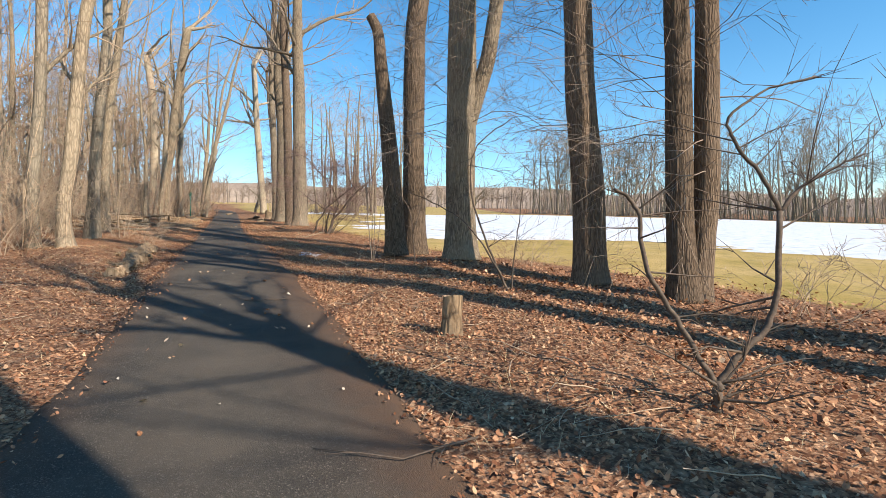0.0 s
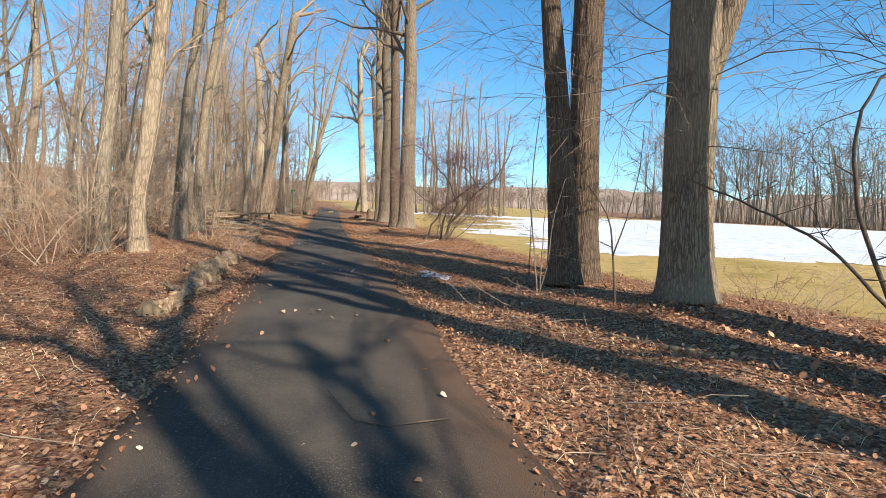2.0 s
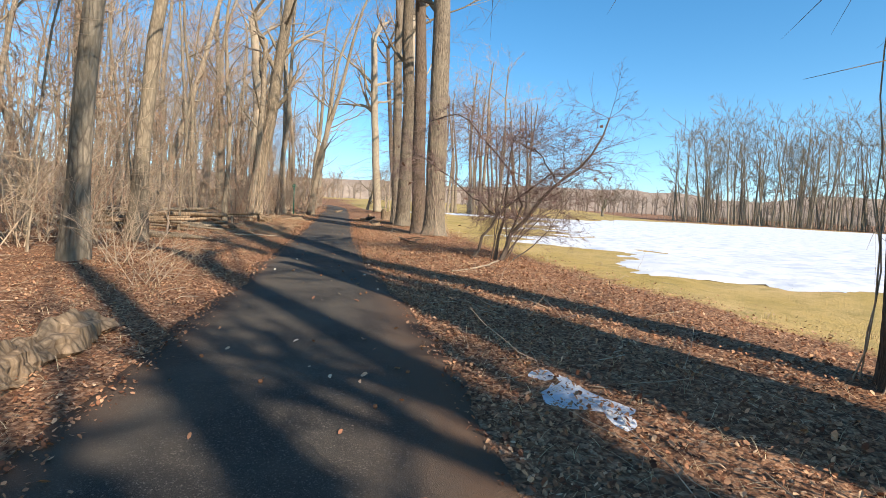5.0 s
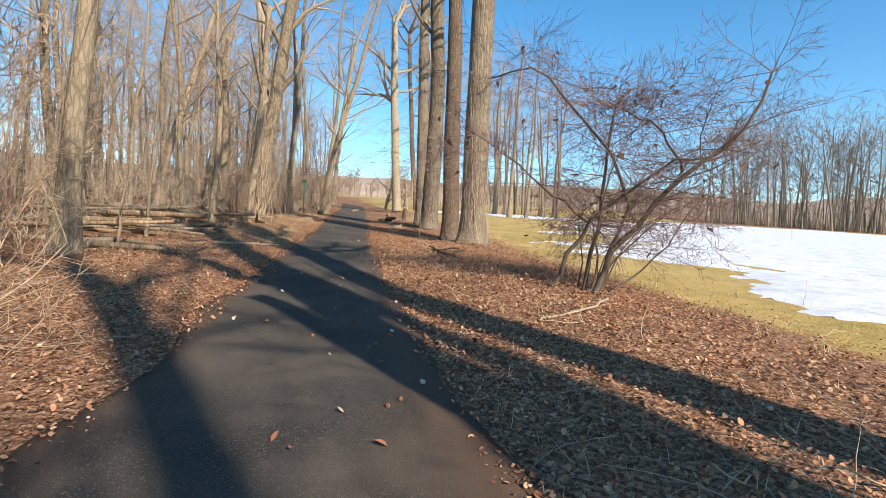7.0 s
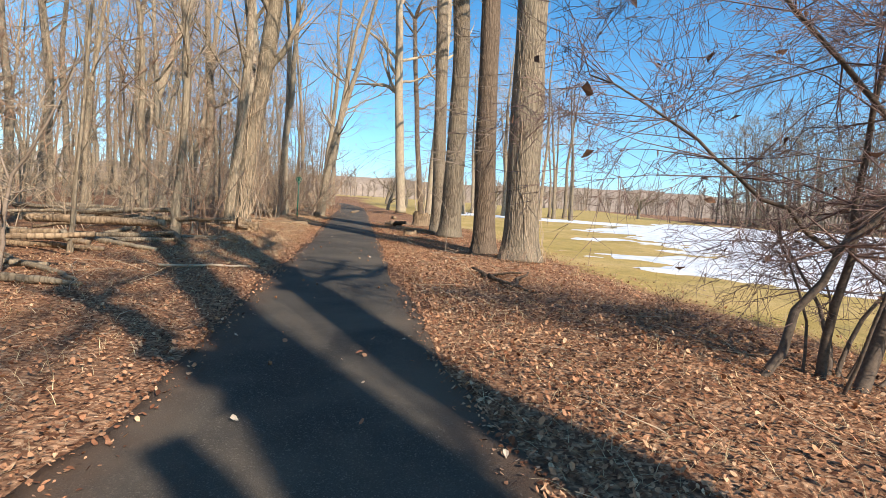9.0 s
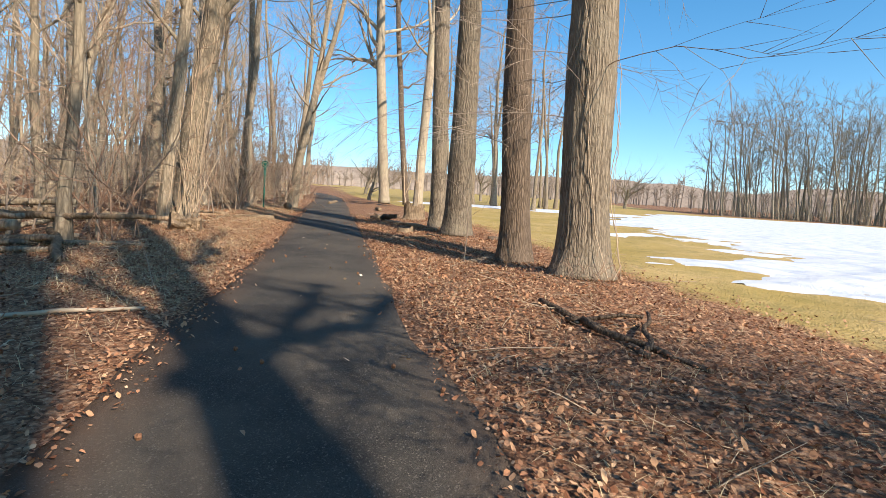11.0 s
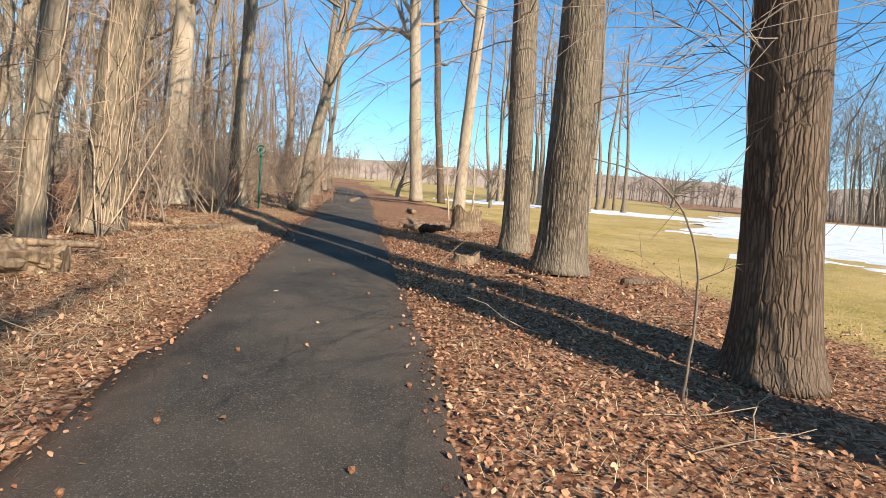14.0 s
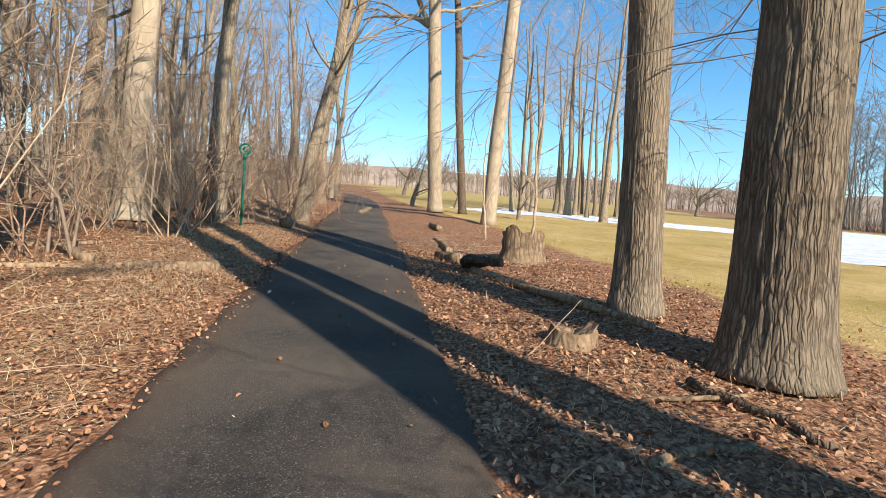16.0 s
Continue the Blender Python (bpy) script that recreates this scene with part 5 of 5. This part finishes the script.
def blades(name, label, n, place_at, h_lo, h_hi, seed, mat, lean=0.7):
    rng = np.random.default_rng(seed)
    x, y = place_at(rng, n)
    n = len(x)
    a = rng.uniform(0, 2 * math.pi, n)
    h = rng.uniform(h_lo, h_hi, n)
    w = h * 0.012 + 0.0008
    dx, dy = np.cos(a), np.sin(a)
    l = rng.uniform(0.2, 1.0, n) * lean
    z = ground_z(x, y) - 0.005
    b0 = np.stack([x - dy * w, y + dx * w, z], -1)
    b1 = np.stack([x + dy * w, y - dx * w, z], -1)
    m0 = np.stack([x + dx * h * l * 0.35 - dy * w * 0.7, y + dy * h * l * 0.35 + dx * w * 0.7, z + h * np.maximum(0.55 - 0.16 * l, 0.1)], -1)
    m1 = np.stack([x + dx * h * l * 0.35 + dy * w * 0.7, y + dy * h * l * 0.35 - dx * w * 0.7, z + h * np.maximum(0.55 - 0.16 * l, 0.1)], -1)
    tp = np.stack([x + dx * h * l, y + dy * h * l, z + h * np.maximum(1 - 0.32 * l, 0.08)], -1)
    v = np.stack([b0, b1, m1, m0, tp], 1).reshape(-1, 3)
    i = np.arange(n)[:, None] * 5
    f = (i + np.array((0, 1, 2, 3))).tolist() + (i + np.array((3, 2, 4))).tolist()
    me = bpy.data.meshes.new(name)
    me.from_pydata(v, [], f)
    me.materials.append(mat)
    return tagged(lay(new(name, me)), label, "grass", kind="stuff")


def edge_of_lawn(r, n):
    y = r.uniform(12, 52, n)
    e = np.interp(y, [a for a, _ in LITTER_EDGE], [b for _, b in LITTER_EDGE])
    d = e + r.normal(0, 0.5, n)
    return d / 0.922 - 0.2 - 0.42 * y, y


def tufts(r, n):
    cx, cy = edge_of_lawn(r, 60)
    k = r.integers(0, 60, n)
    return cx[k] + r.normal(0, 0.06, n), cy[k] + r.normal(0, 0.06, n)


def wood_floor(r, n):
    y = r.uniform(3, 44, n)
    d = np.where(r.uniform(0, 1, n) < 0.5, -1.2 - r.gamma(2, 1.0, n), np.interp(y, EDGE_Y, EDGE_RIGHT) + r.gamma(1.6, 1.0, n))
    return d / 0.922 - 0.2 - 0.42 * y, y


def straw_edge(r, n):
    y = r.uniform(26, 46, n)
    d = -1.15 - r.gamma(2.0, 0.75, n)
    return d / 0.922 - 0.2 - 0.42 * y, y


def near_lawn(r, n):
    y = r.uniform(12, 46, n)
    e = np.interp(y, [a for a, _ in LITTER_EDGE], [b for _, b in LITTER_EDGE])
    d = e - 0.4 + r.gamma(1.3, 2.2, n)
    return d / 0.922 - 0.2 - 0.42 * y, y


M_LAWN = simple("lawn_blades", (0.20, 0.19, 0.06), (0.40, 0.33, 0.14), 0.5, 0.8, 0.001, True)
blades("dry_grass", "tufts of dry straw-coloured grass", 1500, tufts, 0.06, 0.2, 51, M_STRAW)
blades("dry_grass", "thin dry grass lying over the leaves", 30000, wood_floor, 0.05, 0.16, 52, M_STRAW, 2.9)
blades("dry_grass", "matted pale straw at the wood's edge", 26000, straw_edge, 0.05, 0.15, 54, M_STRAW, 3.2)
blades("lawn_grass", "short dormant lawn grass", 15000, near_lawn, 0.03, 0.075, 53, M_LAWN, 1.2)


def sticks():
    rng = np.random.default_rng(63)
    tb = Tubes()
    for k in range(1100):
        y = rng.uniform(2, 46)
        d = (-1.3 - rng.gamma(2, 1.6)) if rng.uniform() < 0.6 else (1.5 + rng.gamma(1.7, 1.2))
        x = d / 0.922 - 0.2 - 0.42 * y
        p = np.array((x, y, gz(x, y) + 0.02))
        a = rng.uniform(0, 2 * math.pi)
        line = wander(rng, p, (math.cos(a), math.sin(a), rng.normal(0.08, 0.1)), rng.uniform(0.15, 0.9), 4, 0.18, -0.02)
        line[:, 2] = np.maximum(line[:, 2], p[2] - 0.01)
        tb.tube(line, np.linspace(1, 0.5, 5) * rng.uniform(0.002, 0.0065), 4, False)
    tagged(lay(new("sticks", tb.mesh("sticks", M_TWIGTAN))), "small dry twigs strewn over the leaves", "twigs", kind="stuff")


sticks()


def path_stick(pts, r, seed):
    rng = np.random.default_rng(seed)
    p0 = np.array(pts[0])
    tb = Tubes()
    line = np.array([np.array((x - pts[0][0], y - pts[0][1], 0.03 + 0.015 * k % 0.03)) for k, (x, y) in enumerate(pts)])
    tb.tube(line, np.linspace(r, r * 0.4, len(line)), 6)
    for k in range(4):
        i = int(rng.integers(1, len(line) - 1))
        a = rng.uniform(0, 2 * math.pi)
        tb.tube(wander(rng, line[i], (math.cos(a), math.sin(a), 0.05), 0.25, 3, 0.1, 0), np.linspace(r * 0.4, r * 0.2, 4), 4)
    ob = new("stick", tb.mesh("stick", M_DARKTWIG))
    ob.matrix_world = SLOPE @ Matrix.Translation((pts[0][0], pts[0][1], 0))
    tagged(ob, "thin dark twig lying across the path's edge", "stick")


path_stick([(0.25, 3.15), (0.05, 3.0), (-0.2, 2.85), (-0.45, 2.88), (-0.75, 2.95)], 0.008, 71)
path_stick([(-2.35, 7.7), (-2.7, 7.45), (-2.95, 7.5), (-3.3, 7.9)], 0.007, 72)


def loose_leaves():
    rng = np.random.default_rng(81)
    meshes = []
    for k in range(8):
        p = leaf_mesh_points(rng, 1, 0.07, 0.12)[0]
        p[:, 2] -= p[:, 2].min()
        me = bpy.data.meshes.new("fallen_leaf")
        me.from_pydata(p, [], [(0, 1, 2, 3), (0, 3, 4, 5)])
        me.materials.append(M_LEAF1)
        meshes.append(me)
    for k in range(210):
        y = rng.uniform(1.5, 44)
        d = rng.uniform(-1.1, 1.1) if k % 3 else rng.choice((-1, 1)) * rng.uniform(0.7, 1.15)
        x = d / 0.922 - 0.2 - 0.42 * y
        ob = new("fallen_leaf", meshes[int(rng.integers(8))])
        ob.matrix_world = SLOPE @ Matrix.Translation((x, y, 0.024 - 0.022 * (d / 1.2) ** 2 + 0.003)) @ pose(0, 0, 0, 0, 0, rng.uniform(0, 360))
        s = rng.uniform(0.28, 0.75)
        ob.scale = (s, s, s)
        tagged(ob, "dry leaf lying on the asphalt", "leaf", "leaves on the path")


loose_leaves()


def seed_balls():
    rng = np.random.default_rng(83)
    bm = bmesh.new()
    bmesh.ops.create_icosphere(bm, subdivisions=2, radius=0.017)
    for v in bm.verts:
        v.co *= rng.uniform(0.8, 1.25)
    me = bpy.data.meshes.new("seed_ball")
    bm.to_mesh(me)
    bm.free()
    me.materials.append(M_SEED)
    for k in range(90):
        y = rng.uniform(25, 42) if k % 4 else rng.uniform(3, 25)
        d = rng.uniform(0.5, 1.5) if rng.uniform() < 0.6 else rng.uniform(-1.1, 1.1)
        x = d / 0.922 - 0.2 - 0.42 * y
        ob = new("seed_ball", me)
        ob.matrix_world = SLOPE @ Matrix.Translation((x, y, 0.036 - 0.022 * (d / 1.2) ** 2 if abs(d) < 1.2 else gz(x, y) + 0.03)) @ pose(0, 0, 0, 0, 0, rng.uniform(0, 360))
        tagged(ob, "spiky brown seed ball on the ground", "seed ball", "seed balls on the path")


seed_balls()
